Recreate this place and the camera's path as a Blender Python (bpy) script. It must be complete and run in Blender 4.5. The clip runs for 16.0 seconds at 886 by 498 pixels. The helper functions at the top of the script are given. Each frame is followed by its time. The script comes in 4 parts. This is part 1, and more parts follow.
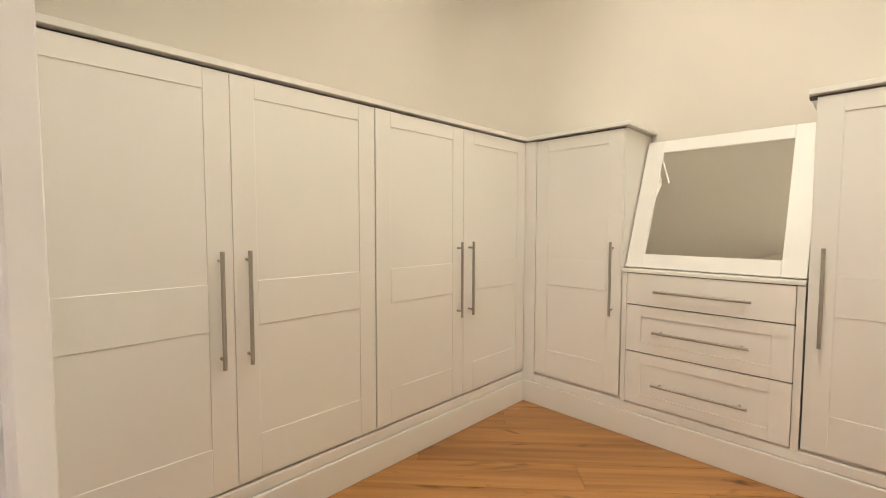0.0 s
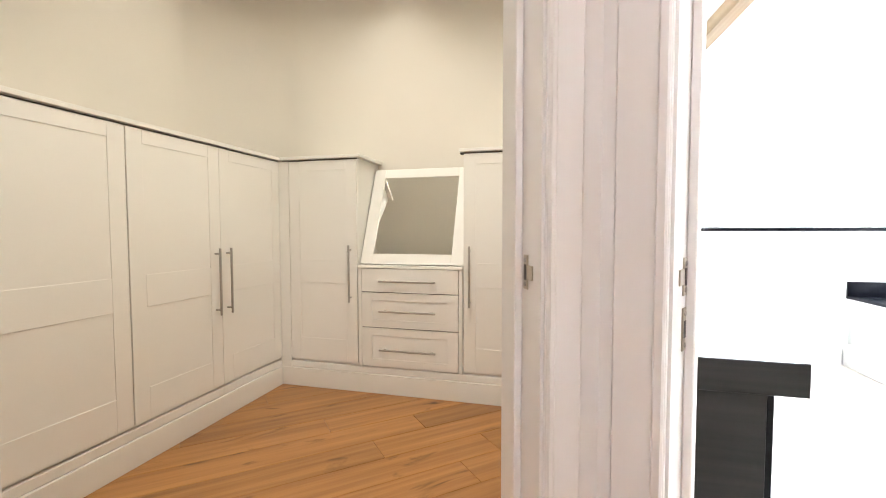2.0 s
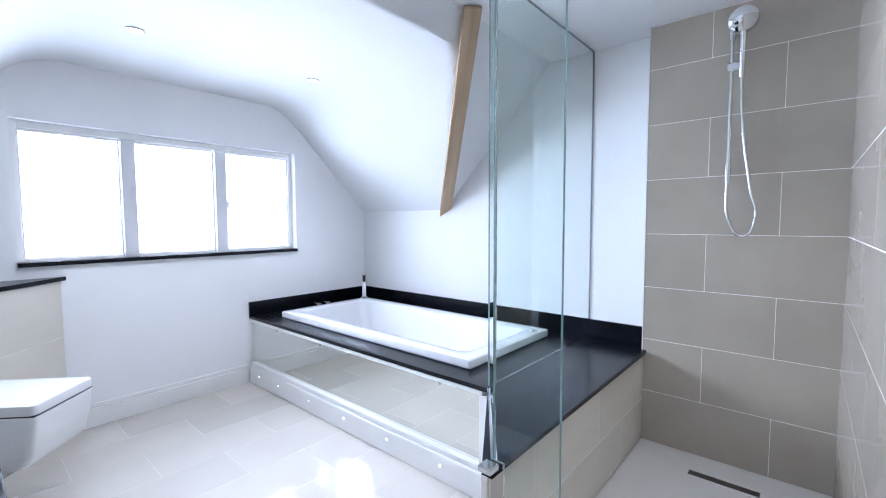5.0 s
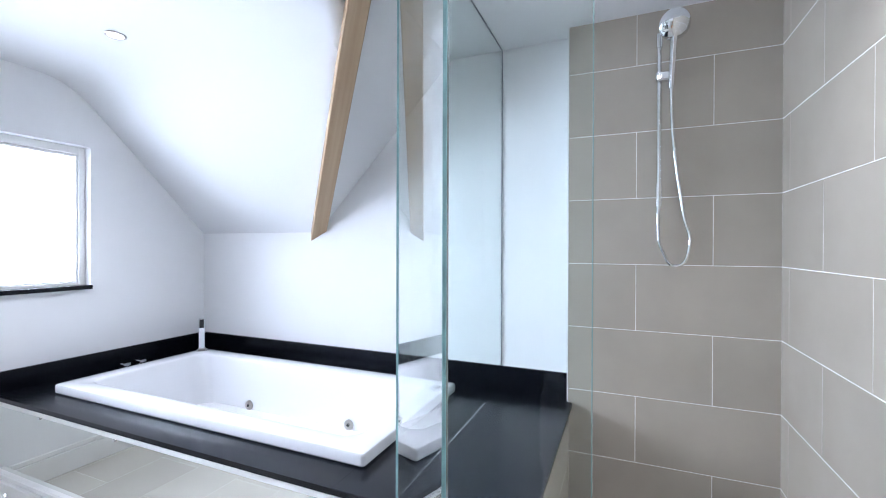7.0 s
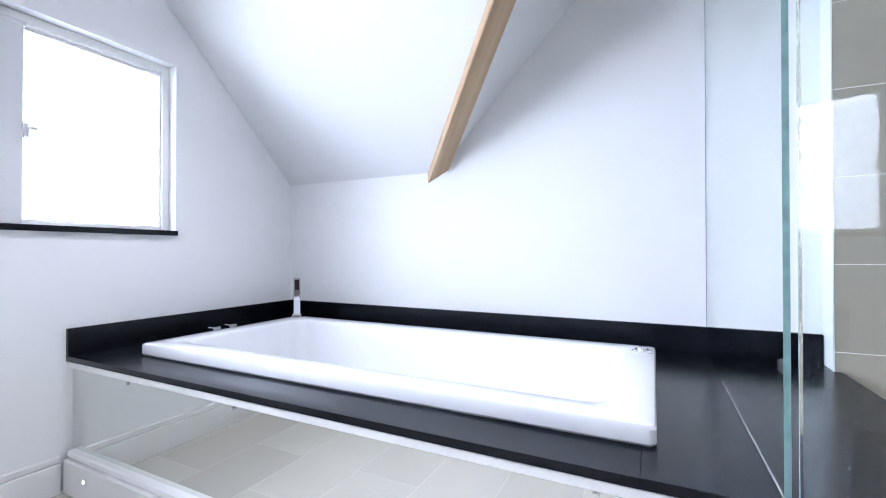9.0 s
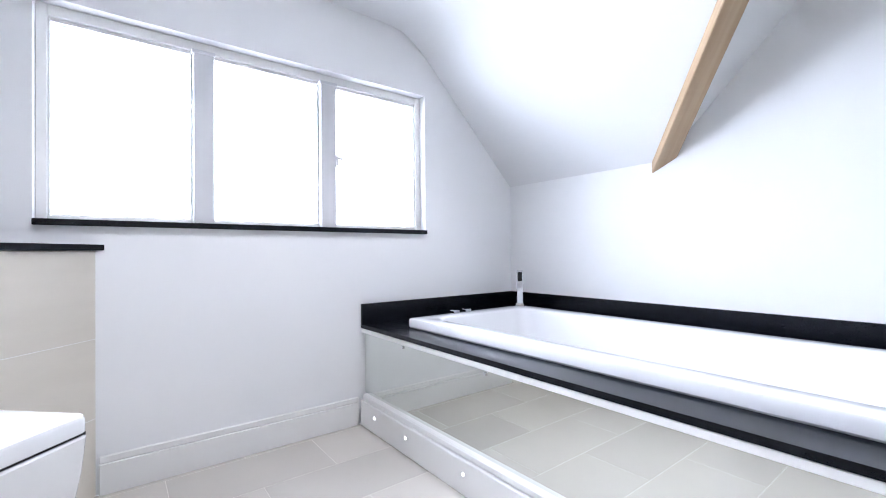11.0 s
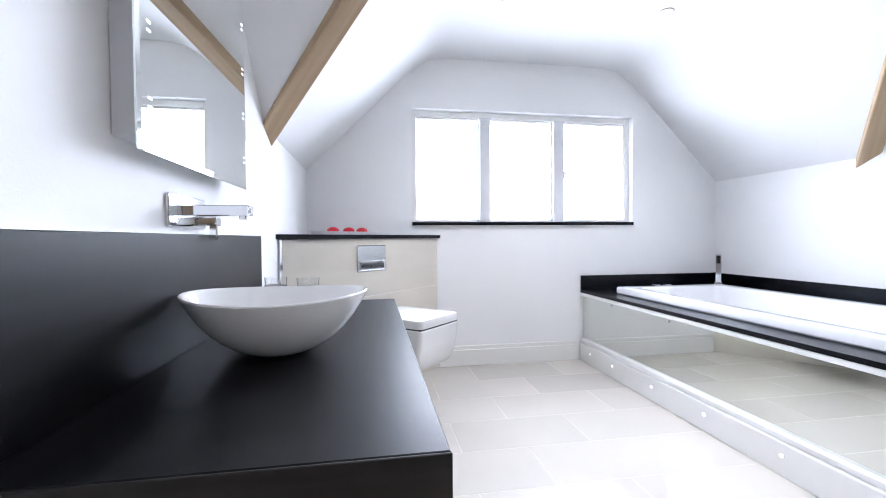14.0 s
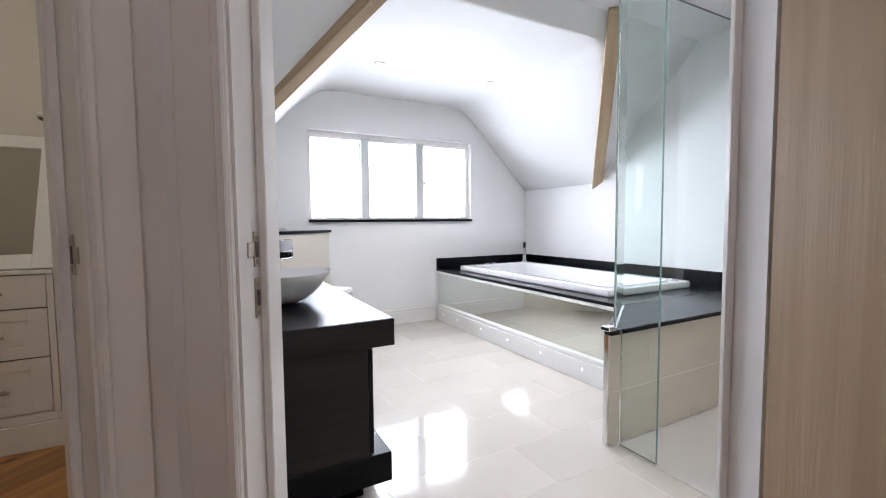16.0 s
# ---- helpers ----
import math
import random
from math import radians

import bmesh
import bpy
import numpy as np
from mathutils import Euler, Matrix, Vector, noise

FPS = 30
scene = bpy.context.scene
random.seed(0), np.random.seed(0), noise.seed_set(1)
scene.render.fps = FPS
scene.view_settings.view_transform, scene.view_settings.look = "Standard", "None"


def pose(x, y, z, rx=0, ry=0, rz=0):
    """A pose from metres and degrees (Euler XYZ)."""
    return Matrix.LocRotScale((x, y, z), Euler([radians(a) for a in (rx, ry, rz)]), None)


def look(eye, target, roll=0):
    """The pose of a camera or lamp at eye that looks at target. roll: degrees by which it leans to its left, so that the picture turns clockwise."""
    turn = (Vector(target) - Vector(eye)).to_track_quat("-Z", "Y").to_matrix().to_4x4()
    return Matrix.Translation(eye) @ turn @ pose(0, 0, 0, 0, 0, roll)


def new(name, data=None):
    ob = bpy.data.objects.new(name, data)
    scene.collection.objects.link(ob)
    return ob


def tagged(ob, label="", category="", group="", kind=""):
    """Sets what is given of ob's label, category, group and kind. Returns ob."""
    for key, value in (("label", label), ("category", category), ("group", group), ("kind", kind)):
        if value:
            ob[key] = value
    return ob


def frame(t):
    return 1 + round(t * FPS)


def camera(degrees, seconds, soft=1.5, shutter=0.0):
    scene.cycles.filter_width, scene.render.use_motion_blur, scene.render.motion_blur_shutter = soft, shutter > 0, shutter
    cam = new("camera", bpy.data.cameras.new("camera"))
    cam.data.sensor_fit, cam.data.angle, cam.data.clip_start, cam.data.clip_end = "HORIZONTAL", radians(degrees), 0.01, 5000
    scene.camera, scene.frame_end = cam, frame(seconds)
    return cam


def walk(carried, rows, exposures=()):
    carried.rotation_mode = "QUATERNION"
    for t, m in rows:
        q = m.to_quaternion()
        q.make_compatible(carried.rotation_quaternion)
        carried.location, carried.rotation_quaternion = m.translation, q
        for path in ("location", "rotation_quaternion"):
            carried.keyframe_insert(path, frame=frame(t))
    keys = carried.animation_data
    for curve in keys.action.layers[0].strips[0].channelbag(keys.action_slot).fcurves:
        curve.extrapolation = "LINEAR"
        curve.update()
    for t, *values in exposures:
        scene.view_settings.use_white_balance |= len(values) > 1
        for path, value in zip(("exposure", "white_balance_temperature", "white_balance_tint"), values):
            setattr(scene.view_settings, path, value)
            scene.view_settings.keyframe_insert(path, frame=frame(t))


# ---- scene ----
cam = camera(92.3, 16.0, soft=1.0)
PATH = [
    (0, (0.208, -0.183, 1.051), (-1.208, 1.225, 0.939), 0.1),
    (0.5, (0.265, -0.293, 1.064), (-1.122, 1.143, 0.947), 0.1),
    (1, (0.372, -0.431, 1.071), (-0.833, 1.161, 0.956), -0.0),
    (1.5, (0.486, -0.568, 1.056), (-0.421, 1.212, 0.965), 0.1),
    (2, (0.582, -0.606, 1.072), (0.077, 1.327, 0.979), -0.1),
    (2.5, (0.604, -0.581, 1.074), (0.516, 1.414, 0.979), -0.2),
    (3, (0.647, -0.479, 1.085), (0.988, 1.488, 0.975), -0.4),
    (3.5, (0.666, -0.379, 1.096), (1.378, 1.486, 0.976), -0.2),
    (4, (0.796, -0.263, 1.142), (1.845, 1.436, 1.02), -0.2),
    (4.5, (0.994, -0.154, 1.208), (2.307, 1.35, 1.084), -0.3),
    (5, (1.225, -0.051, 1.309), (2.739, 1.249, 1.181), -0.2),
    (5.2, (1.297, -0.004, 1.346), (2.876, 1.216, 1.217), -0.2),
    (7.3, (1.745, 0.574, 1.292), (3.595, 1.332, 1.294), 0.2),
    (7.5, (1.778, 0.698, 1.261), (3.631, 1.45, 1.264), 0.2),
    (8, (1.894, 0.965, 1.138), (3.738, 1.74, 1.147), 0.0),
    (8.2, (1.924, 1.043, 1.091), (3.765, 1.825, 1.099), -0.0),
    (10.3, (1.901, 1.328, 0.918), (3.409, 2.642, 0.929), -0.4),
    (10.5, (1.861, 1.311, 0.931), (3.292, 2.708, 0.934), -0.5),
    (11, (1.726, 1.244, 0.936), (2.943, 2.831, 0.955), -0.5),
    (11.5, (1.618, 1.136, 0.955), (2.627, 2.863, 0.976), -0.3),
    (12, (1.525, 1.006, 0.946), (2.3, 2.849, 0.976), -0.4),
    (12.5, (1.441, 0.873, 0.949), (2.022, 2.787, 0.972), -0.3),
    (13, (1.335, 0.707, 0.947), (1.766, 2.66, 0.965), -0.3),
    (13.5, (1.253, 0.509, 0.951), (1.604, 2.478, 0.931), -0.3),
    (14, (1.189, 0.284, 0.955), (1.517, 2.257, 0.906), -0.4),
    (14.5, (1.094, 0.08, 0.956), (1.421, 2.052, 0.88), -0.4),
    (15, (0.948, -0.157, 0.997), (1.32, 1.805, 0.894), -0.5),
    (15.5, (0.792, -0.351, 1.026), (1.368, 1.561, 0.903), -0.4),
    (16, (0.715, -0.656, 1.041), (1.656, 1.104, 0.917), -0.5),
]
EXPO = [(0.0, 1.85, 6420, 10), (0.9, 1.90, 6400, 10), (1.6, 1.95, 6150, 10), (2.2, 1.98, 5980, 10), (2.6, 1.92, 5850, 11), (3.0, 1.45, 5580, 12), (3.4, 0.92, 5520, 13), (3.8, 0.40, 5400, 13), (4.4, 0.18, 5300, 14), (5.2, 0.11, 5280, 15), (7.3, 0.18, 5480, 14), (8.2, 0.19, 5460, 15), (10.3, 0.24, 5680, 16), (13.0, 0.36, 5690, 15), (14.5, 0.24, 5800, 15), (15.2, 0.07, 5930, 14), (16.0, 0.12, 6050, 14)]
walk(cam, [(t, look(eye, target, roll)) for t, eye, target, roll in PATH], EXPO)

# ---------------- world and lights ----------------
world = bpy.data.worlds.new("overcast_sky")
scene.world = world
world.use_nodes = True
wn = world.node_tree.nodes
sky = wn.new("ShaderNodeTexSky")
sky.sky_type, sky.sun_disc = "NISHITA", False
sky.sun_elevation, sky.sun_rotation = radians(35), radians(190)
wn["Background"].inputs["Strength"].default_value = 0.12
world.node_tree.links.new(sky.outputs["Color"], wn["Background"].inputs["Color"])


def lamp(name, kind, m, power, color, **more):
    data = bpy.data.lights.new(name, kind)
    data.energy, data.color = power, color
    ob = new(name, data)
    ob.matrix_world = m
    return data


sun = lamp("sun", "SUN", look((6, -6, 9), (0, 0, 0)), 1.0, (1.0, 0.97, 0.92))
sun.angle = radians(12)
WIN_POWER, WARM_POWER, SPOT_POWER, LANDING_POWER = 51.0, 14.5, 26.0, 7.2
w = lamp("window_daylight", "AREA", look((2.362, 3.545, 1.50), (2.362, 0.0, 0.85)), WIN_POWER, (0.93, 0.96, 1.0))
w.shape, w.size, w.size_y, w.spread = "RECTANGLE", 1.74, 0.82, radians(122)

# ---------------- materials ----------------
def material(name, color, rough=0.5, metal=0.0, coat=0.0, vary=0.0, scale=6.0, bump=0.0, bump_scale=60.0, stretch=(1, 1, 1), color2=None, rand=0.0, rough_vary=0.0, ior=1.45):
    m = bpy.data.materials.new(name)
    m.use_nodes = True
    nt = m.node_tree
    n, l = nt.nodes, nt.links
    b = n["Principled BSDF"]
    b.inputs["Base Color"].default_value = (*color, 1)
    b.inputs["Roughness"].default_value = rough
    b.inputs["Metallic"].default_value = metal
    b.inputs["Coat Weight"].default_value = coat
    b.inputs["Coat Roughness"].default_value = 0.05
    b.inputs["IOR"].default_value = ior
    if vary or bump or rand or color2 or rough_vary:
        tc = n.new("ShaderNodeTexCoord")
        mp = n.new("ShaderNodeMapping")
        mp.inputs["Scale"].default_value = stretch
        l.new(tc.outputs["Object"], mp.inputs["Vector"])
        vec = mp.outputs["Vector"]
        if rand:
            oi = n.new("ShaderNodeObjectInfo")
            sc = n.new("ShaderNodeVectorMath")
            sc.operation = "SCALE"
            sc.inputs[0].default_value = (37.0, 19.0, 53.0)
            l.new(oi.outputs["Random"], sc.inputs["Scale"])
            ad = n.new("ShaderNodeVectorMath")
            l.new(vec, ad.inputs[0])
            l.new(sc.outputs["Vector"], ad.inputs[1])
            vec = ad.outputs["Vector"]
        big = n.new("ShaderNodeTexNoise")
        big.inputs["Scale"].default_value, big.inputs["Detail"].default_value = scale, 6
        l.new(vec, big.inputs["Vector"])
        mix = n.new("ShaderNodeMix")
        mix.data_type = "RGBA"
        c2 = color2 or tuple(max(0.0, c * (1 - vary)) for c in color)
        mix.inputs[6].default_value, mix.inputs[7].default_value = (*c2, 1), (*color, 1)
        ramp = n.new("ShaderNodeMapRange")
        ramp.inputs["From Min"].default_value, ramp.inputs["From Max"].default_value = 0.3, 0.7
        l.new(big.outputs["Fac"], ramp.inputs["Value"])
        l.new(ramp.outputs["Result"], mix.inputs[0])
        out = mix.outputs[2]
        if rand:
            hsv = n.new("ShaderNodeHueSaturation")
            mr = n.new("ShaderNodeMapRange")
            mr.inputs["To Min"].default_value, mr.inputs["To Max"].default_value = 1 - rand, 1 + rand
            l.new(oi.outputs["Random"], mr.inputs["Value"])
            l.new(mr.outputs["Result"], hsv.inputs["Value"])
            l.new(out, hsv.inputs["Color"])
            out = hsv.outputs["Color"]
        l.new(out, b.inputs["Base Color"])
        if rough_vary:
            rr = n.new("ShaderNodeMapRange")
            rr.inputs["To Min"].default_value, rr.inputs["To Max"].default_value = rough, rough + rough_vary
            l.new(big.outputs["Fac"], rr.inputs["Value"])
            l.new(rr.outputs["Result"], b.inputs["Roughness"])
        if bump:
            fine = n.new("ShaderNodeTexNoise")
            fine.inputs["Scale"].default_value, fine.inputs["Detail"].default_value = bump_scale, 4
            l.new(vec, fine.inputs["Vector"])
            bp = n.new("ShaderNodeBump")
            bp.inputs["Strength"].default_value, bp.inputs["Distance"].default_value = bump, 0.002
            l.new(fine.outputs["Fac"], bp.inputs["Height"])
            l.new(bp.outputs["Normal"], b.inputs["Normal"])
    return m


def glass_material(name, color=(1, 1, 1), rough=0.0, ior=1.45):
    m = bpy.data.materials.new(name)
    m.use_nodes = True
    b = m.node_tree.nodes["Principled BSDF"]
    b.inputs["Base Color"].default_value = (*color, 1)
    b.inputs["Roughness"].default_value = rough
    b.inputs["Transmission Weight"].default_value = 1.0
    b.inputs["IOR"].default_value = ior
    return m


def glow(name, color, strength):
    m = bpy.data.materials.new(name)
    m.use_nodes = True
    n = m.node_tree.nodes
    b = n["Principled BSDF"]
    b.inputs["Base Color"].default_value = (*color, 1)
    b.inputs["Emission Color"].default_value = (*color, 1)
    b.inputs["Emission Strength"].default_value = strength
    return m


def oak_material(name, light, dark, along=2, rand=0.0, rough=0.45, coat=0.0, knots=False):
    """Straight-grained oak; along: the axis that the grain follows."""
    st = [26.0, 26.0, 26.0]
    st[along] = 1.1
    m = material(name, light, rough, color2=dark, scale=1.0, stretch=st, bump=0.25, bump_scale=7.0, rand=rand, coat=coat, rough_vary=0.15)
    if knots:
        nt = m.node_tree
        n, l = nt.nodes, nt.links
        b = n["Principled BSDF"]
        src = b.inputs["Base Color"].links[0].from_socket
        tc, oi = n.new("ShaderNodeTexCoord"), n.new("ShaderNodeObjectInfo")
        sc = n.new("ShaderNodeVectorMath")
        sc.operation = "SCALE"
        sc.inputs[0].default_value = (11.0, 23.0, 7.0)
        l.new(oi.outputs["Random"], sc.inputs["Scale"])
        ad = n.new("ShaderNodeVectorMath")
        l.new(tc.outputs["Object"], ad.inputs[0])
        l.new(sc.outputs["Vector"], ad.inputs[1])
        mp = n.new("ShaderNodeMapping")
        mp.inputs["Scale"].default_value = (2.2, 7.0, 7.0)
        l.new(ad.outputs["Vector"], mp.inputs["Vector"])
        nz = n.new("ShaderNodeTexNoise")
        nz.inputs["Scale"].default_value, nz.inputs["Detail"].default_value, nz.inputs["Distortion"].default_value = 1.0, 5, 1.2
        l.new(mp.outputs["Vector"], nz.inputs["Vector"])
        mr = n.new("ShaderNodeMapRange")
        mr.inputs["From Min"].default_value, mr.inputs["From Max"].default_value = 0.62, 0.74
        l.new(nz.outputs["Fac"], mr.inputs["Value"])
        mx = n.new("ShaderNodeMix")
        mx.data_type = "RGBA"
        mx.inputs[7].default_value = (dark[0] * 0.35, dark[1] * 0.3, dark[2] * 0.25, 1)
        l.new(mr.outputs["Result"], mx.inputs[0])
        l.new(src, mx.inputs[6])
        l.new(mx.outputs[2], b.inputs["Base Color"])
    return m


PLASTER = material("white_emulsion", (0.86, 0.86, 0.86), 0.75, vary=0.03, scale=1.5, bump=0.12, bump_scale=180)
CEIL = material("ceiling_white", (0.785, 0.785, 0.785), 0.8, vary=0.02, scale=1.2, bump=0.10, bump_scale=160)
CREAM = material("cream_emulsion", (0.80, 0.75, 0.67), 0.42, vary=0.05, scale=1.3, bump=0.12, bump_scale=180)
# white joinery paint, greyed to put the mullions' backlit shade into the colour
BACKLITPAINT = material("backlit_white_paint", (0.70, 0.70, 0.71), 0.4, vary=0.04, scale=5)
JOINERY = material("white_satin_paint", (0.82, 0.81, 0.79), 0.32, vary=0.02, scale=4, bump=0.05, bump_scale=90)
CABINET = material("cabinet_paint", (0.82, 0.80, 0.75), 0.38, vary=0.02, scale=3, bump=0.06, bump_scale=110)
# dark colour for strips that stand in for shade in cabinet gaps
GAP = material("gap_shade", (0.16, 0.15, 0.14), 0.7)
BLACK = material("black_quartz", (0.006, 0.007, 0.011), 0.24, vary=0.4, scale=160, bump=0.02, bump_scale=300, ior=1.34)
WENGE = material("dark_wenge", (0.0062, 0.0060, 0.0070), 0.34, color2=(0.0012, 0.0011, 0.0013), scale=1.0, stretch=(34, 1.4, 34), bump=0.07, bump_scale=6, rough_vary=0.10, ior=1.24)
WENGEFRONT = material("dark_wenge_front", (0.012, 0.010, 0.0085), 0.42, color2=(0.003, 0.0026, 0.002), scale=1.0, stretch=(1.6, 34, 40), bump=0.10, bump_scale=6, rough_vary=0.16, ior=1.38)
CERAMIC = material("white_ceramic", (0.83, 0.83, 0.83), 0.12, coat=0.4, vary=0.01, scale=3)
ACRYLIC = material("bath_acrylic", (0.74, 0.74, 0.75), 0.16, coat=0.3, vary=0.01, scale=3)
SATIN = material("satin_chrome", (0.80, 0.81, 0.83), 0.20, 1.0)
CHROME = material("chrome", (0.80, 0.81, 0.83), 0.07, 1.0)
STEEL = material("brushed_steel", (0.50, 0.47, 0.43), 0.30, 1.0, vary=0.12, scale=40, stretch=(1, 1, 12))
NICKEL = material("satin_nickel", (0.62, 0.56, 0.46), 0.28, 1.0, vary=0.1, scale=20)
MIRROR = material("mirror", (0.90, 0.92, 0.91), 0.01, 1.0)
PANELMIRROR = material("panel_mirror", (0.78, 0.80, 0.77), 0.03, 1.0)
GLASS = glass_material("screen_glass", (0.93, 0.985, 0.97), ior=1.29)
PANE = glass_material("window_glass", (0.98, 1.0, 1.0))
CHANNEL = material("grey_sealant", (0.24, 0.28, 0.30), 0.35, vary=0.15, scale=20)
EDGE = material("glass_edge", (0.25, 0.40, 0.39), 0.12, vary=0.25, scale=30)
TILE = material("wall_tile", (0.405, 0.36, 0.30), 0.14, vary=0.10, scale=3.5, rand=0.05, bump=0.03, bump_scale=40, rough_vary=0.08)
PALETILE = material("pale_tile", (0.69, 0.645, 0.565), 0.16, vary=0.07, scale=2.5, rand=0.03, bump=0.03, bump_scale=40, stretch=(1, 1, 4))
FLOORTILE = material("floor_tile", (0.575, 0.54, 0.485), 0.06, vary=0.08, scale=2.0, rand=0.04, rough_vary=0.06, ior=1.55)
FLOORGROUT = material("floor_grout", (0.66, 0.62, 0.56), 0.6, vary=0.08, scale=30, bump=0.1, bump_scale=300)
GROUT = material("grout", (0.84, 0.83, 0.81), 0.8, vary=0.1, scale=40, bump=0.2, bump_scale=300)
TRAY = material("shower_tray", (0.63, 0.61, 0.575), 0.35, vary=0.05, scale=4, bump=0.1, bump_scale=200)
DARKSLOT = material("drain_steel", (0.10, 0.09, 0.08), 0.35, 0.8, vary=0.2, scale=60)
OAK = oak_material("oak_veneer", (0.50, 0.375, 0.245), (0.39, 0.28, 0.17))
BEAM = oak_material("oak_beam", (0.51, 0.385, 0.25), (0.39, 0.275, 0.165), along=2, rough=0.6)
PLANK = oak_material("oak_plank", (0.46, 0.225, 0.070), (0.27, 0.112, 0.030), along=0, rand=0.13, rough=0.30, coat=0.15, knots=True)
RED = material("red_soap", (0.62, 0.012, 0.03), 0.35, vary=0.2, scale=30)
BLACKPLASTIC = material("black_plastic", (0.015, 0.015, 0.016), 0.3)
WHITELED = glow("led_lens", (1.0, 0.98, 0.95), 6.0)
SPOTLENS = glow("downlight_lens", (1.0, 0.93, 0.85), 14.0)
SKYWHITE = glow("bright_sky", (0.95, 0.97, 1.0), 2.35)
TUMBLER = glass_material("clear_glass", (0.97, 0.98, 0.98))


# ---------------- mesh helpers ----------------
def box_bm(x0, x1, y0, y1, z0, z1, bevel=0.0, seg=1):
    bm = bmesh.new()
    bmesh.ops.create_cube(bm, size=1)
    bmesh.ops.scale(bm, vec=(x1 - x0, y1 - y0, z1 - z0), verts=bm.verts)
    bmesh.ops.translate(bm, vec=((x0 + x1) / 2, (y0 + y1) / 2, (z0 + z1) / 2), verts=bm.verts)
    if bevel:
        bmesh.ops.bevel(bm, geom=bm.edges[:], offset=bevel, segments=seg, affect="EDGES", profile=0.5)
    return bm


def prism_bm(pts, z0, z1, bevel=0.0):
    """An upright prism over the plan outline pts."""
    bm = bmesh.new()
    lo = [bm.verts.new((x, y, z0)) for x, y in pts]
    hi = [bm.verts.new((x, y, z1)) for x, y in pts]
    k = len(pts)
    bm.faces.new(lo[::-1])
    bm.faces.new(hi)
    for i in range(k):
        bm.faces.new((lo[i], lo[(i + 1) % k], hi[(i + 1) % k], hi[i]))
    bmesh.ops.recalc_face_normals(bm, faces=bm.faces)
    if bevel:
        bmesh.ops.bevel(bm, geom=bm.edges[:], offset=bevel, segments=1, affect="EDGES")
    return bm


def cyl_bm(p, q, r, r2=None, seg=20, caps=True):
    p, q = Vector(p), Vector(q)
    bm = bmesh.new()
    bmesh.ops.create_cone(bm, cap_ends=caps, segments=seg, radius1=r, radius2=r if r2 is None else r2, depth=(q - p).length)
    m = Matrix.Translation((p + q) / 2) @ (q - p).to_track_quat("Z", "Y").to_matrix().to_4x4()
    bmesh.ops.transform(bm, matrix=m, verts=bm.verts)
    return bm


def lathe_bm(profile, seg=40, sx=1.0, sy=1.0):
    """Turns the (radius, z) outline round the z axis."""
    bm = bmesh.new()
    rings = []
    for r, z in profile:
        rings.append([bm.verts.new((r * sx * math.cos(2 * math.pi * i / seg), r * sy * math.sin(2 * math.pi * i / seg), z)) for i in range(seg)])
    for a, b in zip(rings, rings[1:]):
        for i in range(seg):
            bm.faces.new((a[i], a[(i + 1) % seg], b[(i + 1) % seg], b[i]))
    bm.faces.new(rings[0][::-1])
    bm.faces.new(rings[-1])
    bmesh.ops.recalc_face_normals(bm, faces=bm.faces)
    return bm


def join_bm(*bms):
    out = bmesh.new()
    for b in bms:
        me = bpy.data.meshes.new("tmp")
        b.to_mesh(me)
        b.free()
        out.from_mesh(me)
        bpy.data.meshes.remove(me)
    return out


def smooth_mesh(me, degrees=30.5):
    for p in me.polygons:
        p.use_smooth = True
    me.set_sharp_from_angle(angle=radians(degrees))


def thing(name, label, category, at=(0, 0, 0), rz=0.0, group="", kind=""):
    ob = new(name)
    ob.matrix_basis = pose(*at, 0, 0, rz)
    return tagged(ob, label, category, group, kind)


def part(name, bm, mat, parent=None, label="", smooth=True):
    me = bpy.data.meshes.new(name)
    bm.to_mesh(me)
    bm.free()
    if smooth:
        smooth_mesh(me)
    me.materials.append(mat)
    ob = new(name, me)
    ob.parent = parent
    if label:
        tagged(ob, label)
    return ob


def solid(name, bm, mat, label, category, kind="structure", group=""):
    return tagged(part(name, bm, mat), label, category, group, kind)


def rounded_outline(x0, x1, y0, y1, r, seg=6):
    pts = []
    for cx, cy, a in ((x1 - r, y1 - r, 0), (x0 + r, y1 - r, 90), (x0 + r, y0 + r, 180), (x1 - r, y0 + r, 270)):
        for i in range(seg + 1):
            t = radians(a + 90 * i / seg)
            pts.append((cx + r * math.cos(t), cy + r * math.sin(t)))
    return pts


def loft_bm(loops, close_first=False, close_last=True):
    """Skins a list of equal-length closed loops of 3D points."""
    bm = bmesh.new()
    rings = [[bm.verts.new(p) for p in lp] for lp in loops]
    k = len(rings[0])
    for a, b in zip(rings, rings[1:]):
        for i in range(k):
            bm.faces.new((a[i], a[(i + 1) % k], b[(i + 1) % k], b[i]))
    if close_first:
        bm.faces.new(rings[0][::-1])
    if close_last:
        bm.faces.new(rings[-1])
    bmesh.ops.recalc_face_normals(bm, faces=bm.faces)
    return bm


# ---------------- plan ----------------
WX, EX, NY, SY = 0.737, 4.0, 3.40, -0.20          # bathroom walls
WV = 0.726                                        # wall face behind the washstand
CH, CD, KNEE = 2.40, 2.28, 1.41                   # high ceiling, dormer ceiling, foot of the slopes
VY, RY = 2.30, 1.46                               # valley foot and dormer edge
TX = 3.885                                        # tiled shower wall
WL, WR, WB, WT = 1.48, 3.244, 1.065, 1.910        # window opening
DECK = 0.546
FX, FY = -1.25, 1.95                              # wardrobe fronts
A24, A28 = radians(24), radians(28)
